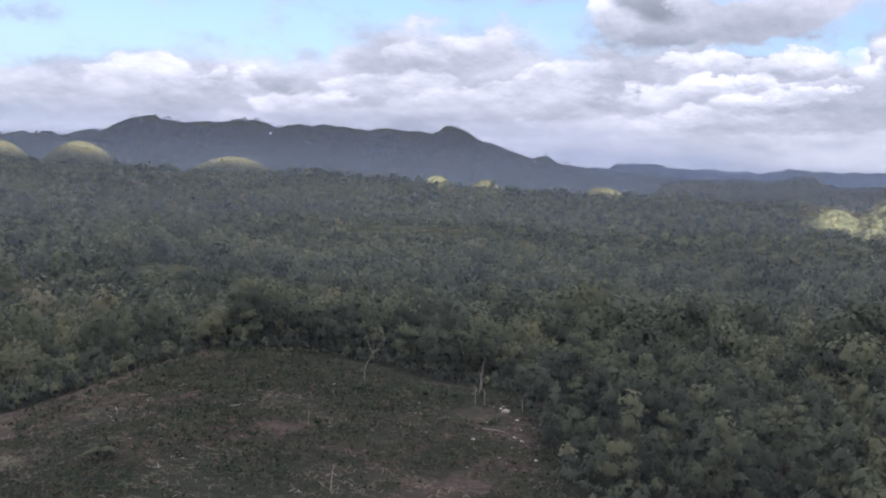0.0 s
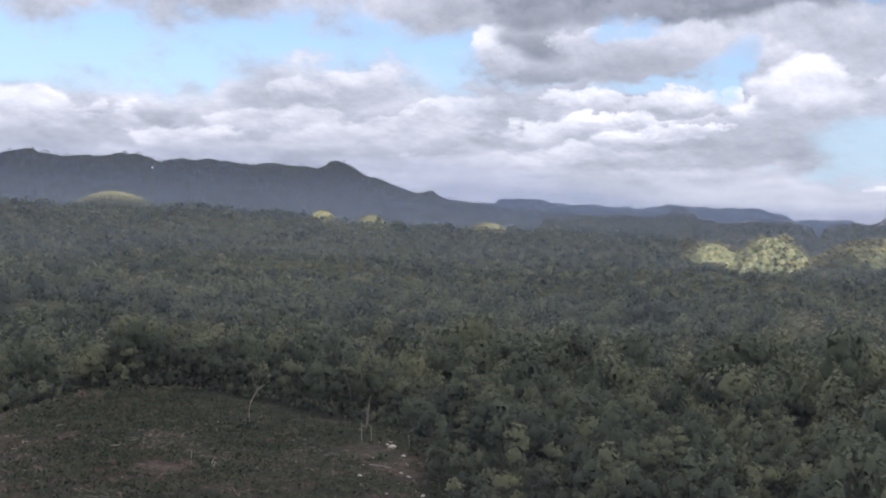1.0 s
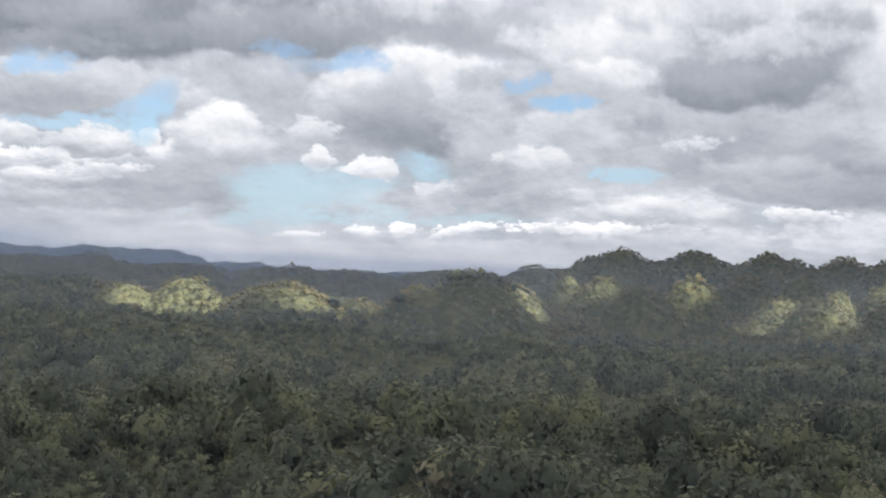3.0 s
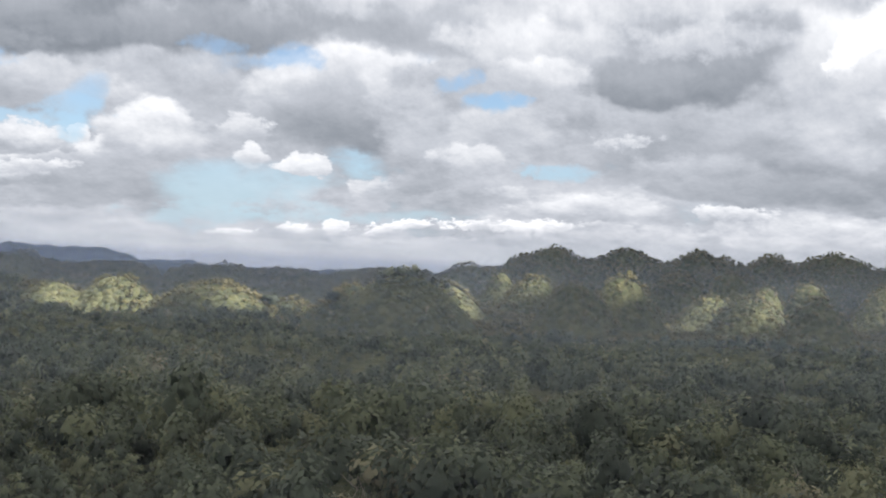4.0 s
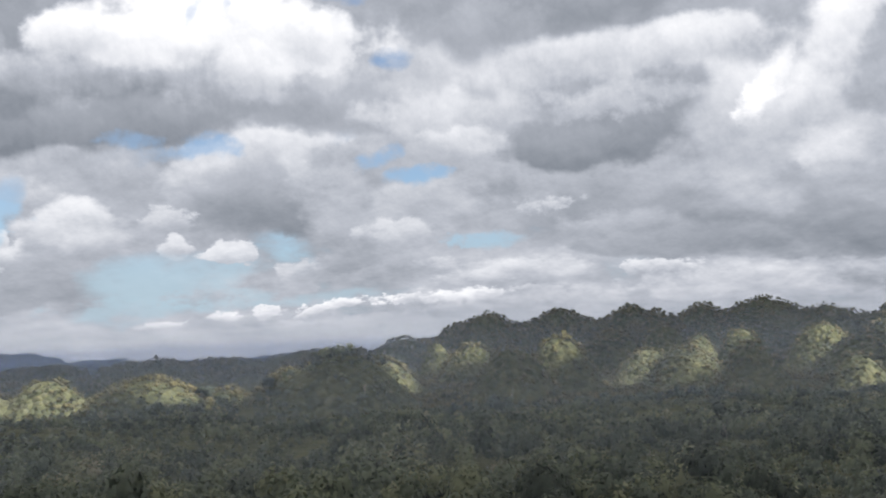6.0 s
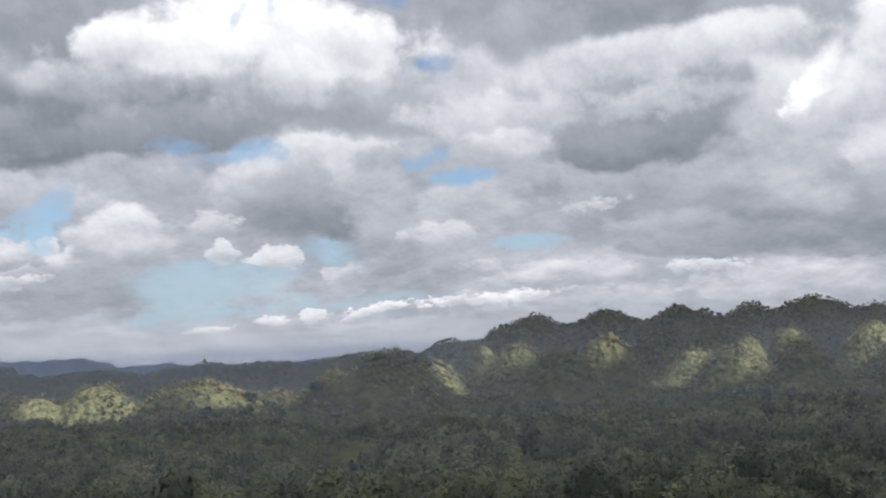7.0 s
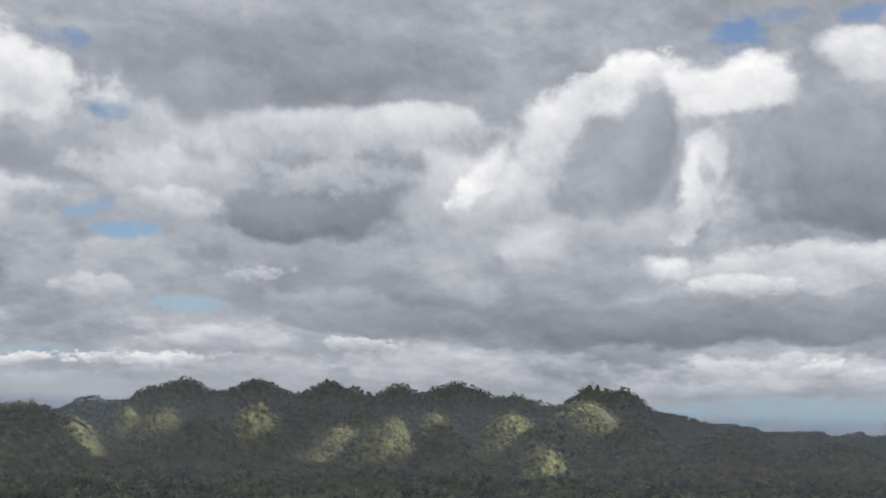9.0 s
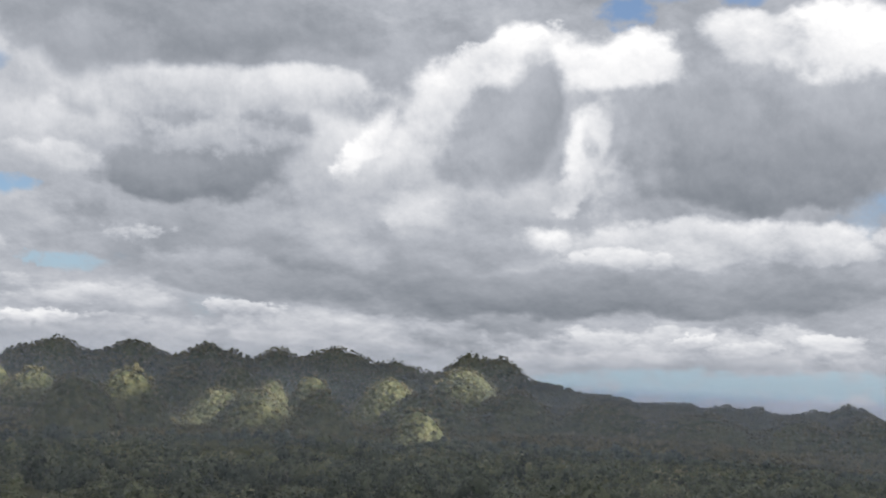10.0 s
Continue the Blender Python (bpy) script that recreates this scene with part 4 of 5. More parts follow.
def woods(name, label, seed, places, templates, low, high, mean=0.38):
    rng = np.random.default_rng(seed)
    x, y = places
    z = land(x, y)
    kind = rng.integers(0, len(templates), len(x))
    V, F, Tn, Nn, count = [], [], [], [], 0
    for k, (tv, tf, *tn) in enumerate(templates):
        tn = tn[0] if tn else np.tile([0.0, 0.0, 1.0], (len(tv), 1))
        sel = np.where(kind == k)[0]
        m = len(sel)
        s = (low + (high - low) * rng.uniform(0, 1, m) ** 1.7) * (1.0 + 0.34 * rough(x[sel], y[sel], 46.0, 91))
        t = rng.uniform(0, 6.283, m)
        c, sn = np.cos(t)[:, None], np.sin(t)[:, None]
        vx = (tv[None, :, 0] * c - tv[None, :, 1] * sn) * s[:, None] + x[sel][:, None]
        vy = (tv[None, :, 0] * sn + tv[None, :, 1] * c) * s[:, None] + y[sel][:, None]
        vz = tv[None, :, 2] * (s * rng.uniform(0.85, 1.2, m))[:, None] + z[sel][:, None]
        V.append(np.stack([vx, vy, vz], -1).reshape(-1, 3))
        F.append((tf[None] + (np.arange(m) * len(tv))[:, None, None] + count).reshape(-1, 3))
        Tn.append(np.repeat(np.clip(rng.normal(mean, 0.25, m), 0.02, 0.88), len(tv)))
        Nn.append(np.stack([tn[None, :, 0] * c - tn[None, :, 1] * sn, tn[None, :, 0] * sn + tn[None, :, 1] * c,
                            np.repeat(tn[None, :, 2], m, 0)], -1).reshape(-1, 3))
        count += m * len(tv)
    me = mesh_from(name, np.concatenate(V), np.concatenate(F), MAT_LEAF, np.concatenate(Tn), True, np.concatenate(Nn))
    return tagged(new(name, me), label, "forest", kind="stuff")


RNG = np.random.default_rng(11)
NEAR_T = [crown_template(RNG, 6, 235, RNG.uniform(2.3, 3.1), RNG.uniform(4.0, 6.0), 2.0, 0.29) for _ in range(9)]
MID_T = [crown_template(RNG, 4, 76, RNG.uniform(2.4, 3.2), RNG.uniform(4.0, 6.0), 1.6, 0.47) for _ in range(8)]
BACK_T = [crown_template(RNG, 3, 18, RNG.uniform(2.5, 3.4), RNG.uniform(4.2, 6.0), 0.6, 0.8) for _ in range(8)]
FAR_T = [crown_template(RNG, 1, 6, RNG.uniform(2.6, 3.5), RNG.uniform(3.6, 5.4), 0.2, 0.75) for _ in range(10)]
woods("near_forest", "dense green tropical forest on the valley side", 1, scatter_woods(RNG, 125, 300, 5.8), NEAR_T, 0.6, 2.1)
woods("middle_forest", "dense mixed forest filling the valley", 2, scatter_woods(RNG, 300, 560, 6.6), MID_T, 0.6, 2.2)
woods("back_forest", "dense mixed forest towards the hills", 4, scatter_woods(RNG, 560, 1000, 7.2), BACK_T, 0.65, 2.0)
woods("slope_forest", "mixed green forest on the long slope", 6, scatter_woods(RNG, 1000, 1330, 7.4, -25.0, 16.5), BACK_T, 0.6, 1.7)
woods("far_forest", "forest on far haycock hills", 3, scatter_woods(RNG, 1000, 2150, 4.7, 16.5, 82.0, 0.0), FAR_T, 0.6, 1.3, 0.5).data.materials[0] = MAT_HILL_LEAF
woods("crest_forest", "trees on a dark wooded crest", 7, scatter_woods(RNG, 1850, 2150, 5.0, 8.5, 16.5, 0.0), FAR_T, 0.6, 1.3, 0.5).data.materials[0] = MAT_HILL_LEAF
woods("range_forest", "trees on the far blue range", 5, scatter_woods(RNG, 3300, 3700, 15.0, -25, 16, 0.0), FAR_T, 0.9, 1.5)

SHRUB_T = [crown_template(RNG, 2, 34, RNG.uniform(1.0, 1.5), RNG.uniform(1.6, 2.6), 0.1, 0.24) for _ in range(6)]


def undergrowth():
    rng = np.random.default_rng(51)
    deg, d = rng.uniform(-27, 24, 5200), np.sqrt(rng.uniform(128 ** 2, 216 ** 2, 5200))
    x, y = d * np.sin(np.radians(deg)), d * np.cos(np.radians(deg))
    keep = grove(deg, d) & ~clearing(x, y)
    woods("undergrowth", "dark leafy undergrowth below the trees round the clearing", 52, (x[keep], y[keep]), SHRUB_T, 0.7, 1.5, 0.22)


undergrowth()

# ---------- single trees, palms, rocks and logs ----------
def part(name, vf, mat, parent, label="", tint=None):
    v, f, *n = vf
    me = mesh_from(name, v, f, mat, None if tint is None else np.full(len(v), tint), bool(n), n[0] if n else None)
    ob = new(name, me)
    ob.parent = parent
    return tagged(ob, label)


def join(pieces):
    V, F, count = [], [], 0
    for v, f in pieces:
        V.append(np.asarray(v, float))
        F.append(np.asarray(f) + count)
        count += len(v)
    return np.concatenate(V), np.concatenate(F)


def tube(points, radii, sides=6):
    """A tapered round limb along a line of points, as triangles."""
    pts = np.asarray(points, float)
    V, F = [], []
    for k, (p, r) in enumerate(zip(pts, radii)):
        t = pts[min(k + 1, len(pts) - 1)] - pts[max(k - 1, 0)]
        t /= np.linalg.norm(t) + 1e-9
        u = np.cross(t, [0.3, 0.9, 0.1])
        u /= np.linalg.norm(u)
        w = np.cross(t, u)
        for j in range(sides):
            a = 6.28318 * j / sides
            V.append(p + r * (u * math.cos(a) + w * math.sin(a)))
    for k in range(len(pts) - 1):
        for j in range(sides):
            a, b = k * sides + j, k * sides + (j + 1) % sides
            F += [(a, b, b + sides), (a, b + sides, a + sides)]
    tip = len(V)
    V.append(pts[-1])
    F += [((len(pts) - 1) * sides + j, (len(pts) - 1) * sides + (j + 1) % sides, tip) for j in range(sides)]
    return np.array(V), np.array(F)


def limb(rng, start, end, r0, r1, bend=0.12, steps=5):
    start, end = np.asarray(start, float), np.asarray(end, float)
    length = np.linalg.norm(end - start)
    sway = rng.normal(size=3) * bend * length * [1, 1, 0.4]
    ks = np.linspace(0, 1, steps + 1)
    pts = [start + (end - start) * k + sway * math.sin(3.1416 * k) for k in ks]
    return tube(pts, [r0 + (r1 - r0) * k for k in ks])


def sprays(rng, centre, size, count, leaf, lift=0.35):
    """Leaf sprays over one rounded clump."""
    V, F = [], []
    for k in range(count):
        n = rng.normal(size=3)
        n[2] = abs(n[2]) * 1.1 - 0.3
        n /= np.linalg.norm(n)
        p = np.asarray(centre) + n * size * rng.uniform(0.55, 1.1)
        n = n + rng.normal(size=3) * 0.22 + [0, 0, lift]
        n /= np.linalg.norm(n)
        u = np.cross(n, rng.normal(size=3))
        u /= np.linalg.norm(u)
        w = np.cross(n, u)
        q = leaf * rng.uniform(0.6, 1.3)
        V += [p - u * q, p - w * q * 0.5 - n * q * 0.1, p + u * q - n * q * 0.3, p + w * q * 0.5 - n * q * 0.1]
        b = 4 * k
        F += [(b, b + 1, b + 2), (b, b + 2, b + 3)]
    return np.array(V), np.array(F)


def make_tree(seed, height, spread, style, tint, bark, label, leaf=0.3, density=1.0):
    """A tree with a bent tapered trunk, limbs and a crown of leaf clumps; it grows from its Empty's origin."""
    rng = np.random.default_rng(seed)
    root = tagged(new("tree"), label, "tree", "trees beside the clearing")
    lean = rng.normal(size=2) * 0.05 * height
    fork = np.array([lean[0], lean[1], height * {"broad": 0.42, "tall": 0.5, "layered": 0.6, "sparse": 0.52, "umbrella": 0.72}[style]])
    r = 0.008 * height + 0.02
    wood = [limb(rng, (0, 0, -0.5), fork, r, r * 0.6, 0.06)]
    clumps, middles = [], []
    n = {"broad": 9, "tall": 7, "layered": 8, "sparse": 6, "umbrella": 6}[style]
    for k in range(n):
        a = 2.4 * k + rng.uniform(-0.5, 0.5)
        if style == "layered":
            h = height * (0.45 + 0.55 * k / (n - 1))
            rr = spread * (0.75 - 0.55 * k / (n - 1)) * rng.uniform(0.7, 1.1)
            size = np.array([spread * 0.42, spread * 0.42, height * 0.05])
        elif style == "umbrella":
            h, rr = height * rng.uniform(0.86, 0.98), spread * rng.uniform(0.15, 0.75)
            size = np.array([spread * 0.42, spread * 0.42, height * 0.07])
        elif style == "tall":
            h, rr = height * (0.32 + 0.62 * k / (n - 1)), spread * rng.uniform(0.2, 0.6) * (1.1 - 0.6 * k / (n - 1))
            size = np.array([spread * 0.5, spread * 0.5, height * 0.13])
        elif style == "sparse":
            h, rr = height * rng.uniform(0.72, 0.98), spread * rng.uniform(0.25, 0.8)
            size = np.array([spread * 0.28, spread * 0.28, height * 0.06])
        else:
            h, rr = height * rng.uniform(0.34, 0.86), spread * (0.1 if k == 0 else rng.uniform(0.35, 0.7))
            size = np.array([spread * 0.46, spread * 0.46, height * 0.16])
        c = np.array([lean[0] + rr * math.cos(a), lean[1] + rr * math.sin(a), h])
        start = fork if style not in ("layered", "tall") else np.array([lean[0], lean[1], max(fork[2] * 0.8, h - 0.12 * height)])
        wood.append(limb(rng, start, c, r * 0.4, r * 0.12, 0.12))
        middles.append(c)
        clumps.append(sprays(rng, c, size, int((46 if style != "sparse" else 20) * density), leaf))
        if style in ("broad", "tall"):
            core = OCTA * rng.uniform(0.6, 0.95, (6, 1)) * size * 0.85 + c
            clumps.append((core, OCTA_F))
    if style in ("layered", "tall"):
        wood.append(limb(rng, fork, (lean[0], lean[1], height * 0.95), r * 0.6, r * 0.15, 0.03))
    part("trunk", join(wood), bark, root)
    v, f = join(clumps)
    part("crown", turn_out(v, f, crown_normals(v, middles, height * (0.55 if style == "broad" else 0.7))), MAT_LEAF, root, tint=tint)
    return root


def on_ground(az, d, turn=0.0, sink=0.0):
    x, y = spot(az, d)
    return pose(x, y, float(land(x, y)) - sink, 0, 0, turn)


KINDS = [make_tree(100, 8.5, 3.0, "broad", 0.18, MAT_BARK, "broad dark green tree in the valley woods"),
         make_tree(101, 7.5, 2.8, "broad", 0.42, MAT_BARK, "round-crowned green tree in the valley woods"),
         make_tree(102, 6.6, 2.6, "broad", 0.66, MAT_BARK, "low olive green tree in the valley woods"),
         make_tree(103, 10.0, 2.3, "tall", 0.30, MAT_BARK, "tall narrow dark green forest tree"),
         make_tree(104, 9.0, 2.1, "tall", 0.58, MAT_BARK, "tall pale green forest tree"),
         make_tree(105, 9.5, 2.6, "layered", 0.62, MAT_BARK, "feathery pale green tree with tiered branches"),
         make_tree(106, 8.2, 2.8, "umbrella", 0.55, MAT_BARK, "slender tree with a flat green crown"),
         make_tree(107, 5.2, 2.3, "broad", 0.78, MAT_BARK, "low brownish half-dry tree in the woods")]
SHARE = [0.22, 0.23, 0.15, 0.14, 0.11, 0.06, 0.02, 0.07]


def plant_grove():
    rng = np.random.default_rng(77)
    used = set()
    for az0, az1, d0, d1, gap_ in ((4, 24, 128, 212, 5.0), (-26, 4, 190, 213, 5.0)):
        n = int(0.5 * radians(az1 - az0) * (d1 * d1 - d0 * d0) / gap_ ** 2)
        for k in range(n):
            az, d = rng.uniform(az0, az1), math.sqrt(rng.uniform(d0 * d0, d1 * d1))
            x, y = spot(az, d)
            if clearing(np.array([x]), np.array([y]))[0]:
                continue
            pick = rng.choice(len(KINDS), p=SHARE)
            scale = rng.uniform(0.75, 1.3)
            m = on_ground(az, d, rng.uniform(0, 360), 0.1) @ Matrix.Diagonal((scale, scale, scale * rng.uniform(0.9, 1.15), 1))
            if pick in used:
                ob = copy_thing(KINDS[pick], m)
                ob.scale = m.to_scale()
            else:
                used.add(pick)
                KINDS[pick].matrix_basis = m


plant_grove()

# trees that stand out
make_tree(201, 8.7, 2.4, "sparse", 0.72, MAT_PALE_BARK, "thin white-trunked tree with sparse leaves on the clearing's edge", 0.24).matrix_basis = on_ground(-3.44, 167)
make_tree(202, 8.6, 4.2, "umbrella", 0.55, MAT_PALE_BARK, "spreading pale-trunked tree at the edge of the clearing", 0.32, 1.8).matrix_basis = on_ground(-19.5, 186)
make_tree(203, 6.0, 3.0, "umbrella", 0.40, MAT_BARK, "leaning green tree behind the bare slope", 0.3, 1.5).matrix_basis = on_ground(-17.9, 190, 60)
make_tree(204, 8.6, 2.6, "umbrella", 0.62, MAT_PALE_BARK, "slender flat-topped tree above the stony slope", 0.3).matrix_basis = on_ground(0.9, 191)
make_tree(205, 10.5, 1.9, "sparse", 0.66, MAT_PALE_BARK, "tall thin pale tree above the stony slope", 0.28).matrix_basis = on_ground(1.95, 196)
make_tree(206, 8.4, 2.3, "umbrella", 0.58, MAT_PALE_BARK, "slim tree with a light flat crown", 0.3).matrix_basis = on_ground(4.6, 189)
make_tree(207, 11.0, 2.5, "layered", 0.70, MAT_PALE_BARK, "tall tiered pale green tree in the valley", 0.34, 1.3).matrix_basis = on_ground(9.75, 176)
make_tree(208, 9.5, 2.8, "layered", 0.60, MAT_PALE_BARK, "wide tiered green tree beside the stony slope", 0.34, 1.3).matrix_basis = on_ground(6.3, 181)
for az, d, h, w in ((20.3, 232, 13.0, 3.6), (22.4, 236, 10.0, 3.4), (-6.5, 217, 9.5, 4.0), (-4.9, 221, 8.5, 3.6), (38.6, 330, 12.0, 4.5), (27.6, 1030, 14.0, 9.0), (28.3, 1050, 13.0, 8.0), (30.5, 1012, 9.0, 5.0)):
    t = make_tree(int(az * 10) + 900, h, w, "broad", 0.03, MAT_BARK, "large dark dense-crowned tree over the canopy", 0.45 if d < 500 else 1.4, 1.6)
    t.matrix_basis = on_ground(az, d)


def make_snag(seed, height, label):
    """A bare pale tree."""
    rng = np.random.default_rng(seed)
    root = tagged(new("bare_tree"), label, "tree", "bare trees in the woods")
    top = np.array([*(rng.normal(size=2) * 0.07 * height), height])
    part("trunk", limb(rng, (0, 0, -0.4), top, 0.15, 0.05, 0.06), MAT_PALE_BARK, root)
    for k in range(6):
        k0 = rng.uniform(0.5, 0.95)
        a = rng.uniform(0, 6.28)
        end = top * k0 + np.array([math.cos(a), math.sin(a), rng.uniform(0.6, 1.2)]) * height * rng.uniform(0.12, 0.24)
        part("branch", limb(rng, top * k0, end, 0.06, 0.02, 0.15), MAT_PALE_BARK, root)
    return root


def plant_snags():
    rng = np.random.default_rng(5)
    forms = [make_snag(300 + k, h, "bare whitish dead tree standing in the woods") for k, h in enumerate((9.5, 8.0, 11.0))]
    for k, f in enumerate(forms):
        f.matrix_basis = on_ground(11.5 + 14.0 * k, 300)
    for k in range(34):
        az, d = rng.uniform(4, 74), rng.uniform(170, 520)
        copy_thing(forms[k % 3], on_ground(az, d, rng.uniform(0, 360)))
    for az, d in ((-7.0, 480), (-3.0, 520), (8.2, 420), (51.8, 236), (52.3, 237), (33.5, 210), (30.9, 245), (45.5, 300)):
        copy_thing(forms[rng.integers(3)], on_ground(az, d, rng.uniform(0, 360)))


plant_snags()


# ---------- the clearing ----------
MAT_SCRUB = leaf_material("scrub", [(0.0, (0.028, 0.042, 0.027)), (0.35, (0.045, 0.064, 0.038)), (0.62, (0.072, 0.084, 0.050)), (0.8, (0.098, 0.082, 0.064)), (1.0, (0.145, 0.118, 0.098))])
MAT_LITTER = leaf_material("litter", [(0.0, (0.07, 0.055, 0.045)), (0.6, (0.15, 0.12, 0.10)), (0.9, (0.26, 0.22, 0.19)), (1.0, (0.45, 0.42, 0.38))], 0.1)


def cover_clearing():
    rng = np.random.default_rng(9)
    cx, cy = spot(-8.5, 152)

    def places(n, thin):
        x, y = cx + rng.uniform(-46, 46, n), cy + rng.uniform(-46, 46, n)
        d = np.hypot(x, y)
        ok = clearing(x, y) & (d > 108) & (thin(x, y) > rng.uniform(-0.6, 0.8, n))
        return x[ok], y[ok]

    bush = [sprays(rng, (0, 0, 0.25), np.array([0.6, 0.6, 0.34]), 11, 0.17) for _ in range(8)]
    woods("scrub", "low green weeds and shrubs over the cleared slope", 21, places(25000, lambda x, y: 0.15 + 1.0 * rough(x, y, 9.0, 61) - 1.1 * bare_bank(x, y)), bush, 0.4, 1.25).data.materials[0] = MAT_SCRUB
    tall = [sprays(rng, (0, 0, 0.7), np.array([0.8, 0.8, 0.8]), 44, 0.24) for _ in range(5)]
    woods("shrub_patch", "dark leafy bushes dotted over the cleared slope", 22, places(330, lambda x, y: 1.0 * rough(x, y, 20.0, 63)), tall, 0.7, 1.5).data.materials[0] = MAT_SCRUB
    twig = []
    for _ in range(8):
        bits = []
        for _ in range(5):
            p = rng.normal(size=3) * [0.5, 0.5, 0.05] + [0, 0, 0.1]
            q = rng.normal(size=3) * [0.35, 0.35, 0.08]
            w = np.cross(q, [0, 0, 1.0])
            w = w / (np.linalg.norm(w) + 1e-6) * 0.06
            bits.append((np.array([p - q - w, p - q + w, p + q + w, p + q - w]), np.array([(0, 1, 2), (0, 2, 3)])))
        twig.append(join(bits))
    woods("litter", "pale dead twigs and dry leaves on bare soil", 23, places(8000, lambda x, y: -0.9 * rough(x, y, 9.0, 61) + 0.6 * bare_bank(x, y)), twig, 0.35, 1.0).data.materials[0] = MAT_LITTER


cover_clearing()


def make_palm(seed, trunk_h, count, length, label, dry=0):
    rng = np.random.default_rng(seed)
    root = tagged(new("palm"), label, "palm", "young palms in the clearing")
    part("trunk", tube([(0, 0, -0.3), (0.05, 0, trunk_h * 0.5), (0.0, 0.06, trunk_h)], [0.16, 0.12, 0.11], 8), MAT_BARK, root)
    for k in range(count):
        a = 2.399 * k + rng.uniform(-0.2, 0.2)
        up = rng.uniform(0.35, 1.25)
        V, F = [], []
        steps = 9
        out = np.array([math.cos(a), math.sin(a), 0.0])
        side = np.array([-math.sin(a), math.cos(a), 0.0])
        spine = []
        for j in range(steps + 1):
            q = j / steps
            spine.append(np.array([0, 0, trunk_h]) + out * length * q * math.cos(up * (1 - 0.5 * q)) + np.array([0, 0, 1]) * length * (q * math.sin(up) - 0.75 * q * q))
        for j in range(1, steps + 1):
            for sgn in (-1, 1):
                b = spine[j]
                tip = b + side * sgn * length * 0.26 * math.sin(3.0 * (j / steps) ** 0.7 + 0.12) + out * length * 0.09 - np.array([0, 0, 0.1 * length])
                n0 = len(V)
                V += [spine[j - 1] * 0.45 + b * 0.55, b, tip]
                F.append((n0, n0 + 1, n0 + 2))
        stem = tube(spine, [0.035 * (1 - 0.8 * j / steps) for j in range(steps + 1)], 4)
        part("frond", join([(V, F), stem]), MAT_LEAF, root, "dry yellow-brown frond" if k < dry else "", tint=0.92 if k < dry else 0.46)
    return root


make_palm(1, 1.0, 11, 2.6, "young palm with yellowing fronds in the weeds", 5).matrix_basis = on_ground(-19.8, 134.5)
make_palm(2, 1.1, 11, 2.5, "young palm with broad green and yellow fronds", 4).matrix_basis = on_ground(-15.7, 134, 50)
make_palm(3, 0.7, 8, 1.7, "small palm with dry pale fronds on the slope", 6).matrix_basis = on_ground(-16.45, 151, 110)
make_palm(4, 0.4, 7, 1.4, "small green palm seedling in the weeds", 0).matrix_basis = on_ground(-14.6, 124, 20)


def make_rock(seed, size, label):
    bm = bmesh.new()
    bmesh.ops.create_icosphere(bm, subdivisions=2, radius=1.0)
    for v in bm.verts:
        n = noise.noise(v.co * 1.3 + Vector((seed * 3.7, 0, 0))) * 0.45 + noise.noise(v.co * 3.1 + Vector((0, seed * 2.1, 0))) * 0.18
        v.co = Vector((v.co.x * 1.15, v.co.y * 0.9, v.co.z * 0.7)) * (1 + n) * size
    me = bpy.data.meshes.new("rock")
    bm.to_mesh(me)
    bm.free()
    me.materials.append(MAT_ROCK)
    return tagged(new("rock", me), label, "rock", "pale rocks on the cleared slope")


def rock_material():
    m, n = material("limestone")
    where = n.add("ShaderNodeNewGeometry").outputs["Position"]
    k = n.noise(where, 1.8, 6.0, 0.65)
    b = n.add("ShaderNodeBsdfPrincipled", {"Base Color": n.ramp(k, [(0.3, (0.20, 0.19, 0.17)), (0.55, (0.45, 0.44, 0.41)), (0.75, (0.62, 0.60, 0.56))]), "Roughness": 0.9})
    bump = n.add("ShaderNodeBump", {"Strength": 0.7, "Distance": 0.1, "Height": k})
    n.tree.links.new(bump.outputs[0], b.inputs["Normal"])
    finish(n, b)
    return m


MAT_ROCK = rock_material()


def strew_rocks():
    rng = np.random.default_rng(31)
    forms = [make_rock(k, z, "pale limestone rock on the bare slope") for k, z in ((1, 0.55), (2, 0.26), (3, 0.17))]
    forms[0].matrix_basis = on_ground(3.3, 157, 20)
    forms[1].matrix_basis = on_ground(3.05, 158.5, 70)
    forms[2].matrix_basis = on_ground(3.9, 153, 10)
    for k in range(22):
        az, d = rng.uniform(1.6, 5.2), rng.uniform(136, 176)
        if az > 2.5 + (176 - d) * 0.08:
            continue
        copy_thing(forms[1 + k % 2], on_ground(az, d, rng.uniform(0, 360)))
    for k in range(12):
        copy_thing(forms[2], on_ground(rng.uniform(-20, 2), rng.uniform(120, 178), rng.uniform(0, 360), 0.05))


strew_rocks()


def make_log(seed, length, r, label):
    rng = np.random.default_rng(seed)
    root = tagged(new("log"), label, "log", "felled wood in the clearing")
    part("stem", limb(rng, (-length / 2, 0, r * 0.8), (length / 2, 0, r * 0.9), r, r * 0.6, 0.05), MAT_PALE_BARK, root)
    part("stub", limb(rng, (length * 0.2, 0, r), (length * 0.28, 0.3, r + 0.35), r * 0.4, r * 0.2, 0.05, 2), MAT_PALE_BARK, root)
    return root


make_log(1, 2.9, 0.13, "fallen pale log on the bare slope").matrix_basis = on_ground(2.75, 147, -28)
make_log(2, 2.0, 0.09, "short cut branch lying among weeds").matrix_basis = on_ground(-9.5, 150, 40)
make_log(3, 2.4, 0.08, "thin felled stem lying on soil").matrix_basis = on_ground(-14.0, 160, 15)


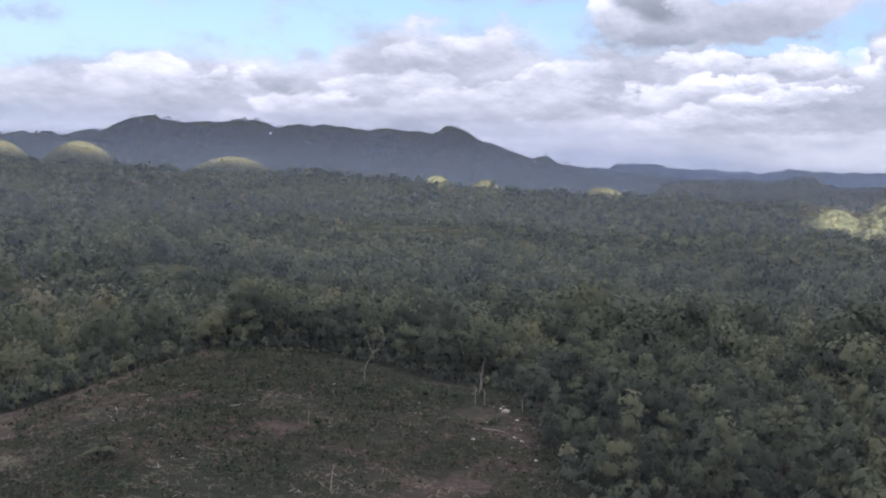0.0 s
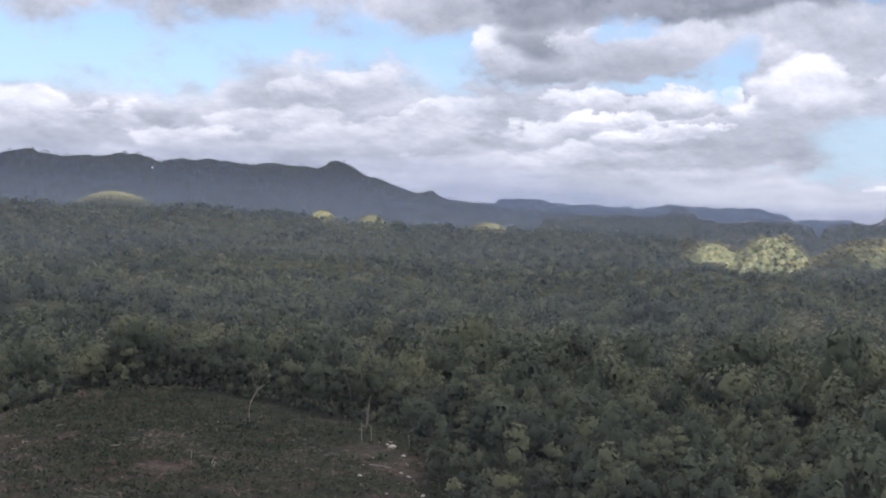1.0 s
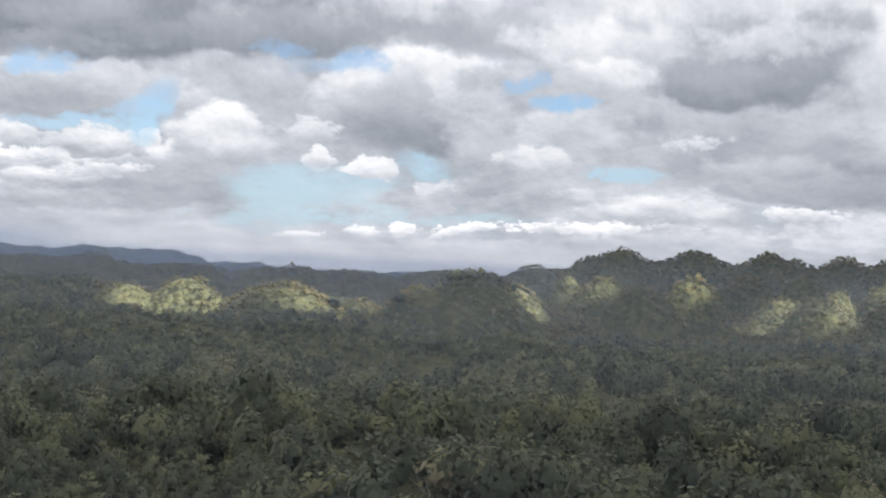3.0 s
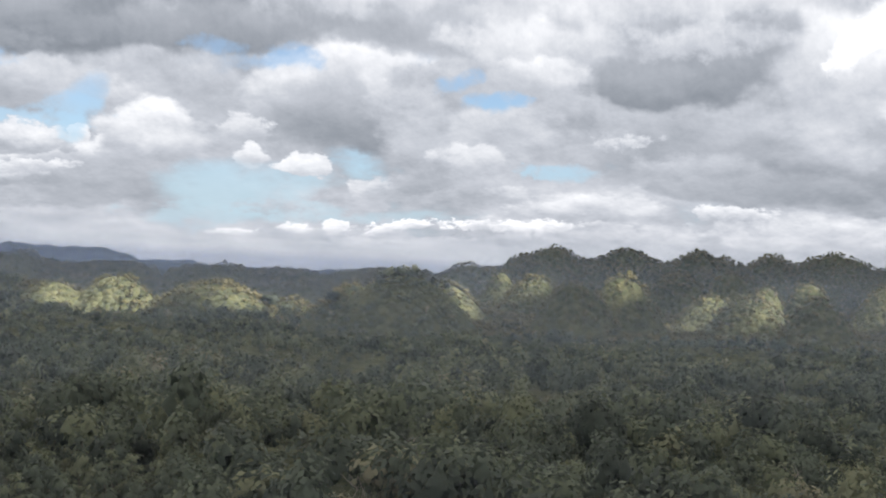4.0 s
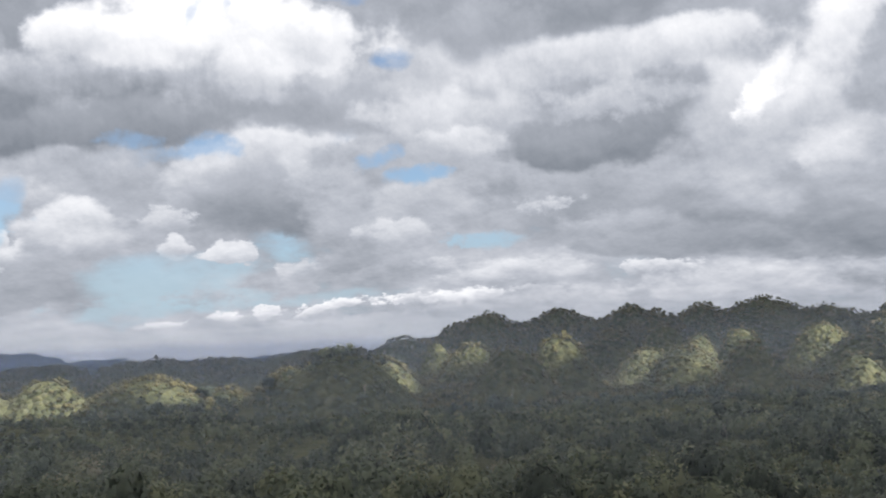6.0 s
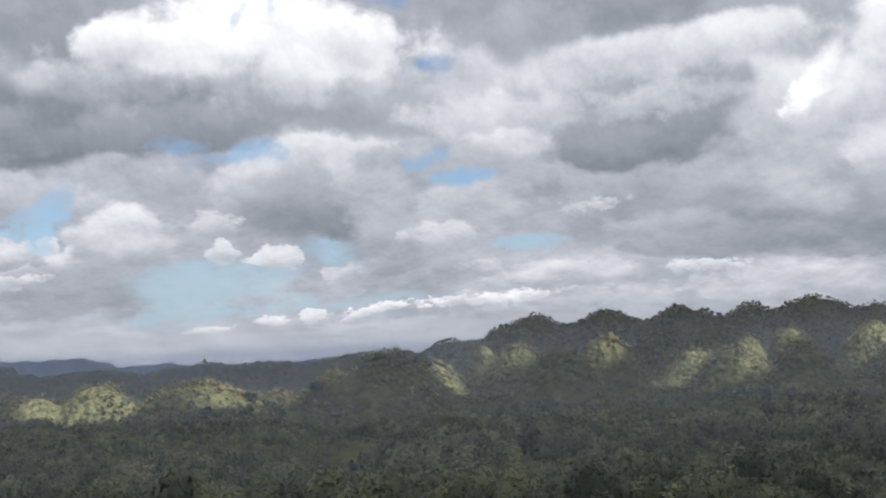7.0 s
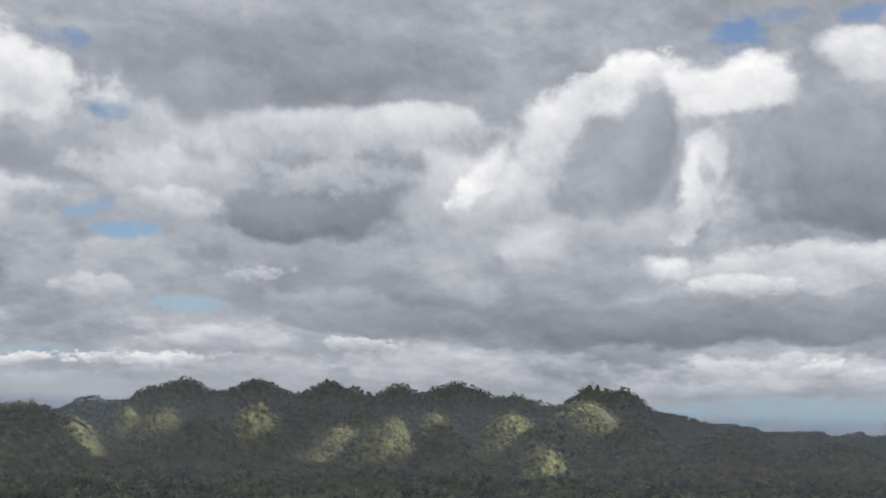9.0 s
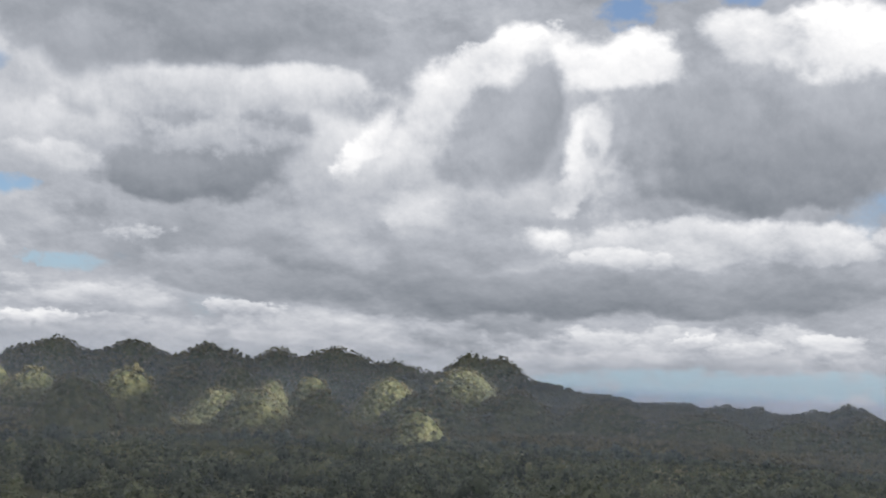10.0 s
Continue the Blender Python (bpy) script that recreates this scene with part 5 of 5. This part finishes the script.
def make_stump(seed, height, label):
    rng = np.random.default_rng(seed)
    root = tagged(new("dead_stem"), label, "dead tree", "dead stems in the clearing")
    part("stem", limb(rng, (0, 0, -0.3), (0.06 * height, 0, height), 0.075, 0.05, 0.03), MAT_PALE_BARK, root)
    part("twig", limb(rng, (0.05 * height, 0, height * 0.85), (0.05 * height + 0.35, 0.1, height * 1.04), 0.04, 0.02, 0.1, 3), MAT_PALE_BARK, root)
    return root


for k, (az, d, h) in enumerate(((-4.95, 123, 3.0), (2.1, 179, 4.4), (2.0, 172, 2.9), (1.85, 160, 2.4), (2.3, 160, 2.2), (4.1, 157, 1.9), (-6.1, 143, 1.5), (6.2, 166, 4.6), (15.6, 158, 5.5))):
    make_stump(400 + k, h, "thin pale dead stem standing on the slope").matrix_basis = on_ground(az, d, 40 * k)


# ---------- a white building far off on the blue range ----------
def make_house():
    mats = []
    for nm, c in (("white_wall", (0.78, 0.77, 0.74)), ("grey_roof", (0.30, 0.30, 0.31))):
        m, n = material(nm)
        k = n.noise(n.add("ShaderNodeNewGeometry").outputs["Position"], 0.6, 4.0)
        finish(n, n.add("ShaderNodeBsdfPrincipled", {"Base Color": n.ramp(k, [(0.3, tuple(v * 0.85 for v in c)), (0.7, c)]), "Roughness": 0.8}))
        mats.append(m)
    root = tagged(new("house"), "small white building far off on the wooded range", "house")
    b = np.array([(-6, -4, -3), (6, -4, -3), (6, 4, -3), (-6, 4, -3), (-6, -4, 9), (6, -4, 9), (6, 4, 9), (-6, 4, 9)], float)
    f = np.array([(0, 1, 5), (0, 5, 4), (1, 2, 6), (1, 6, 5), (2, 3, 7), (2, 7, 6), (3, 0, 4), (3, 4, 7)])
    part("wall", (b, f), mats[0], root)
    r = np.array([(-6.6, -4.6, 9), (6.6, -4.6, 9), (6.6, 4.6, 9), (-6.6, 4.6, 9), (-6.6, 0, 12), (6.6, 0, 12)], float)
    part("roof", (r, np.array([(0, 1, 5), (0, 5, 4), (2, 3, 4), (2, 4, 5), (1, 2, 5), (3, 0, 4), (0, 2, 1), (0, 3, 2)])), mats[1], root)
    return root


make_house().matrix_basis = on_ground(-8.3, 3470, 8.3) @ Matrix.Diagonal((0.6, 0.6, 0.6, 1))



# ---------- tinted sheets added to imitate haze in the valleys ---
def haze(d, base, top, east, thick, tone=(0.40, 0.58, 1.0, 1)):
    """A thin see-through tinted sheet, added to stand in for haze, that catches the daylight; it hangs as high as top
    in the west and as east beyond.
    """
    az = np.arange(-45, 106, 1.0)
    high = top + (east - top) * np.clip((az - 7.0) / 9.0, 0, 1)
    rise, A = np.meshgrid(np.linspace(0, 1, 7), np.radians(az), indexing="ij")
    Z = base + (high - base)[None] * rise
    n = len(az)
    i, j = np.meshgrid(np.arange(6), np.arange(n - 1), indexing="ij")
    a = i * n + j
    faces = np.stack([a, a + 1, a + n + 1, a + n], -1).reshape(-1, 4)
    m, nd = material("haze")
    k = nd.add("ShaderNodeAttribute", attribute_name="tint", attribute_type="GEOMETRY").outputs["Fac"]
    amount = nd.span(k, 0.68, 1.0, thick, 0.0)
    veil = nd.add("ShaderNodeMixShader", {0: 0.5, 1: nd.add("ShaderNodeBsdfDiffuse", {"Color": tone}).outputs[0],
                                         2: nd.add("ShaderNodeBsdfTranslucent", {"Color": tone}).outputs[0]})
    finish(nd, nd.add("ShaderNodeMixShader", {0: amount, 1: nd.add("ShaderNodeBsdfTransparent").outputs[0], 2: veil.outputs[0]}))
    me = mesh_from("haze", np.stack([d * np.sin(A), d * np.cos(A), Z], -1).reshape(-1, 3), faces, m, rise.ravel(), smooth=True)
    tagged(new("haze", me), "thin bluish see-through sheet added to stand in for valley haze", "haze", kind="structure")


# sheets one behind another turn the distance bluer and lift its dark tones
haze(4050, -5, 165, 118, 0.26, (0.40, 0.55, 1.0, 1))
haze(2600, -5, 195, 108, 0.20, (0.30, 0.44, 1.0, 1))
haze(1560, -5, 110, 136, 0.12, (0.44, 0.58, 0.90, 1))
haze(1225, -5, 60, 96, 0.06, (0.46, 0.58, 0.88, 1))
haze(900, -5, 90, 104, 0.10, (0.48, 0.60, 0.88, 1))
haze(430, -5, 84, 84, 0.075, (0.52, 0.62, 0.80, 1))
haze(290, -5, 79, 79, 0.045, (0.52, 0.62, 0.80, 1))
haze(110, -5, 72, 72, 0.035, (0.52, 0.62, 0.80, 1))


# ---------- unseen cloud deck added overhead to shade the land, with its gaps ---
def build_deck():
    z0 = 2500.0
    gaps = []
    g = np.concatenate([np.arange(-6400, 300, 220), np.arange(300, 2700, 15), np.arange(2700, 6400, 220)])
    h = np.concatenate([np.arange(-6400, -1500, 220), np.arange(-1500, 0, 15), np.arange(0, 6400, 220)])
    gx, gy = np.meshgrid(g, h)
    open_ = np.zeros_like(gx)
    wob = rough(gx, gy, 70.0, 77, 3)
    # each gap is placed to let the sun onto one chosen spot
    for az, el, d, across, along in ((21.0, -1.14, 1075, 30, 55), (19.5, -1.58, 1070, 24, 45), (17.3, -1.43, 1095, 22, 40), (25.9, -1.11, 1035, 29, 42), (28.4, -1.47, 1050, 10, 20), (30.7, -1.09, 1030, 13, 28),
                                     (36.1, -0.71, 1235, 20, 32), (37.1, -1.25, 1200, 17, 30), (38.5, 0.11, 1490, 14, 28), (40.3, -0.05, 1340, 26, 28), (39.1, -0.44, 1330, 15, 25), (44.0, 0.14, 1170, 27, 26),
                                     (48.3, -0.55, 1290, 24, 26), (50.7, 0.1, 1410, 18, 24), (51.2, -0.4, 1350, 14, 20), (52.6, 0.26, 1370, 25, 26),
                                     (49.1, -0.85, 1270, 40, 32), (51.0, -1.2, 1230, 20, 22), (46.9, -0.63, 1300, 24, 30)):
        gaps.append((az, el, d, across, along))
    for az, el, d, across, along in ((56.2, 0.26, 1400, 40, 28), (59.8, 0.87, 1585, 46, 36), (57.6, -1.28, 1070, 18, 36), (58.8, -1.81, 1050, 12, 25),
                                     (-17.0, 0.2, 1690, 38, 30), (-19.8, 0.19, 1740, 34, 50), (-10.1, -0.1, 1640, 40, 22), (-0.2, -0.55, 1480, 26, 36), (1.9, -0.69, 1500, 20, 30), (7.6, -0.89, 1410, 32, 36)):
        gaps.append((az, el, d, across, along))
    for az, el, d, across, along in gaps:
        # the way of the sunbeam from that spot up to the layer
        cx, cy = spot(az, d)
        off = (z0 - 70.0 - d * math.tan(radians(el))) / math.tan(radians(SUN_EL))
        dx, dy = gx - off * math.sin(radians(SUN_AZ)) - cx, gy - off * math.cos(radians(SUN_AZ)) - cy
        s, c = math.sin(radians(az)), math.cos(radians(az))
        fwd, side = dx * s + dy * c, dx * c - dy * s
        open_ = np.maximum(open_, 1.35 - np.hypot(side / across, fwd / along) + 0.25 * wob)
    keep = (open_ < 0.12) & (np.hypot(gx, gy) < 6350)
    z = z0 + 60.0 * rough(gx, gy, 500.0, 31)
    n = len(g)
    i, j = np.meshgrid(np.arange(len(h) - 1), np.arange(n - 1), indexing="ij")
    a = (i * n + j)[keep[:-1, :-1]]
    faces = np.stack([a, a + 1, a + n + 1, a + n], -1)
    m, nd = material("cloud")
    where = nd.add("ShaderNodeNewGeometry").outputs["Position"]
    col = nd.ramp(nd.noise(where, 0.002, 5.0), [(0.3, (0.24, 0.245, 0.255)), (0.7, (0.34, 0.34, 0.35))])
    finish(nd, nd.add("ShaderNodeBsdfTranslucent", {"Color": col}))
    me = mesh_from("unseen_cloud_layer", np.stack([gx, gy, z], -1).reshape(-1, 3), faces, m, smooth=True)
    tagged(new("unseen_cloud_layer", me), "unseen broken grey-white cloud layer added overhead to shade the land", "cloud", kind="structure")


build_deck()
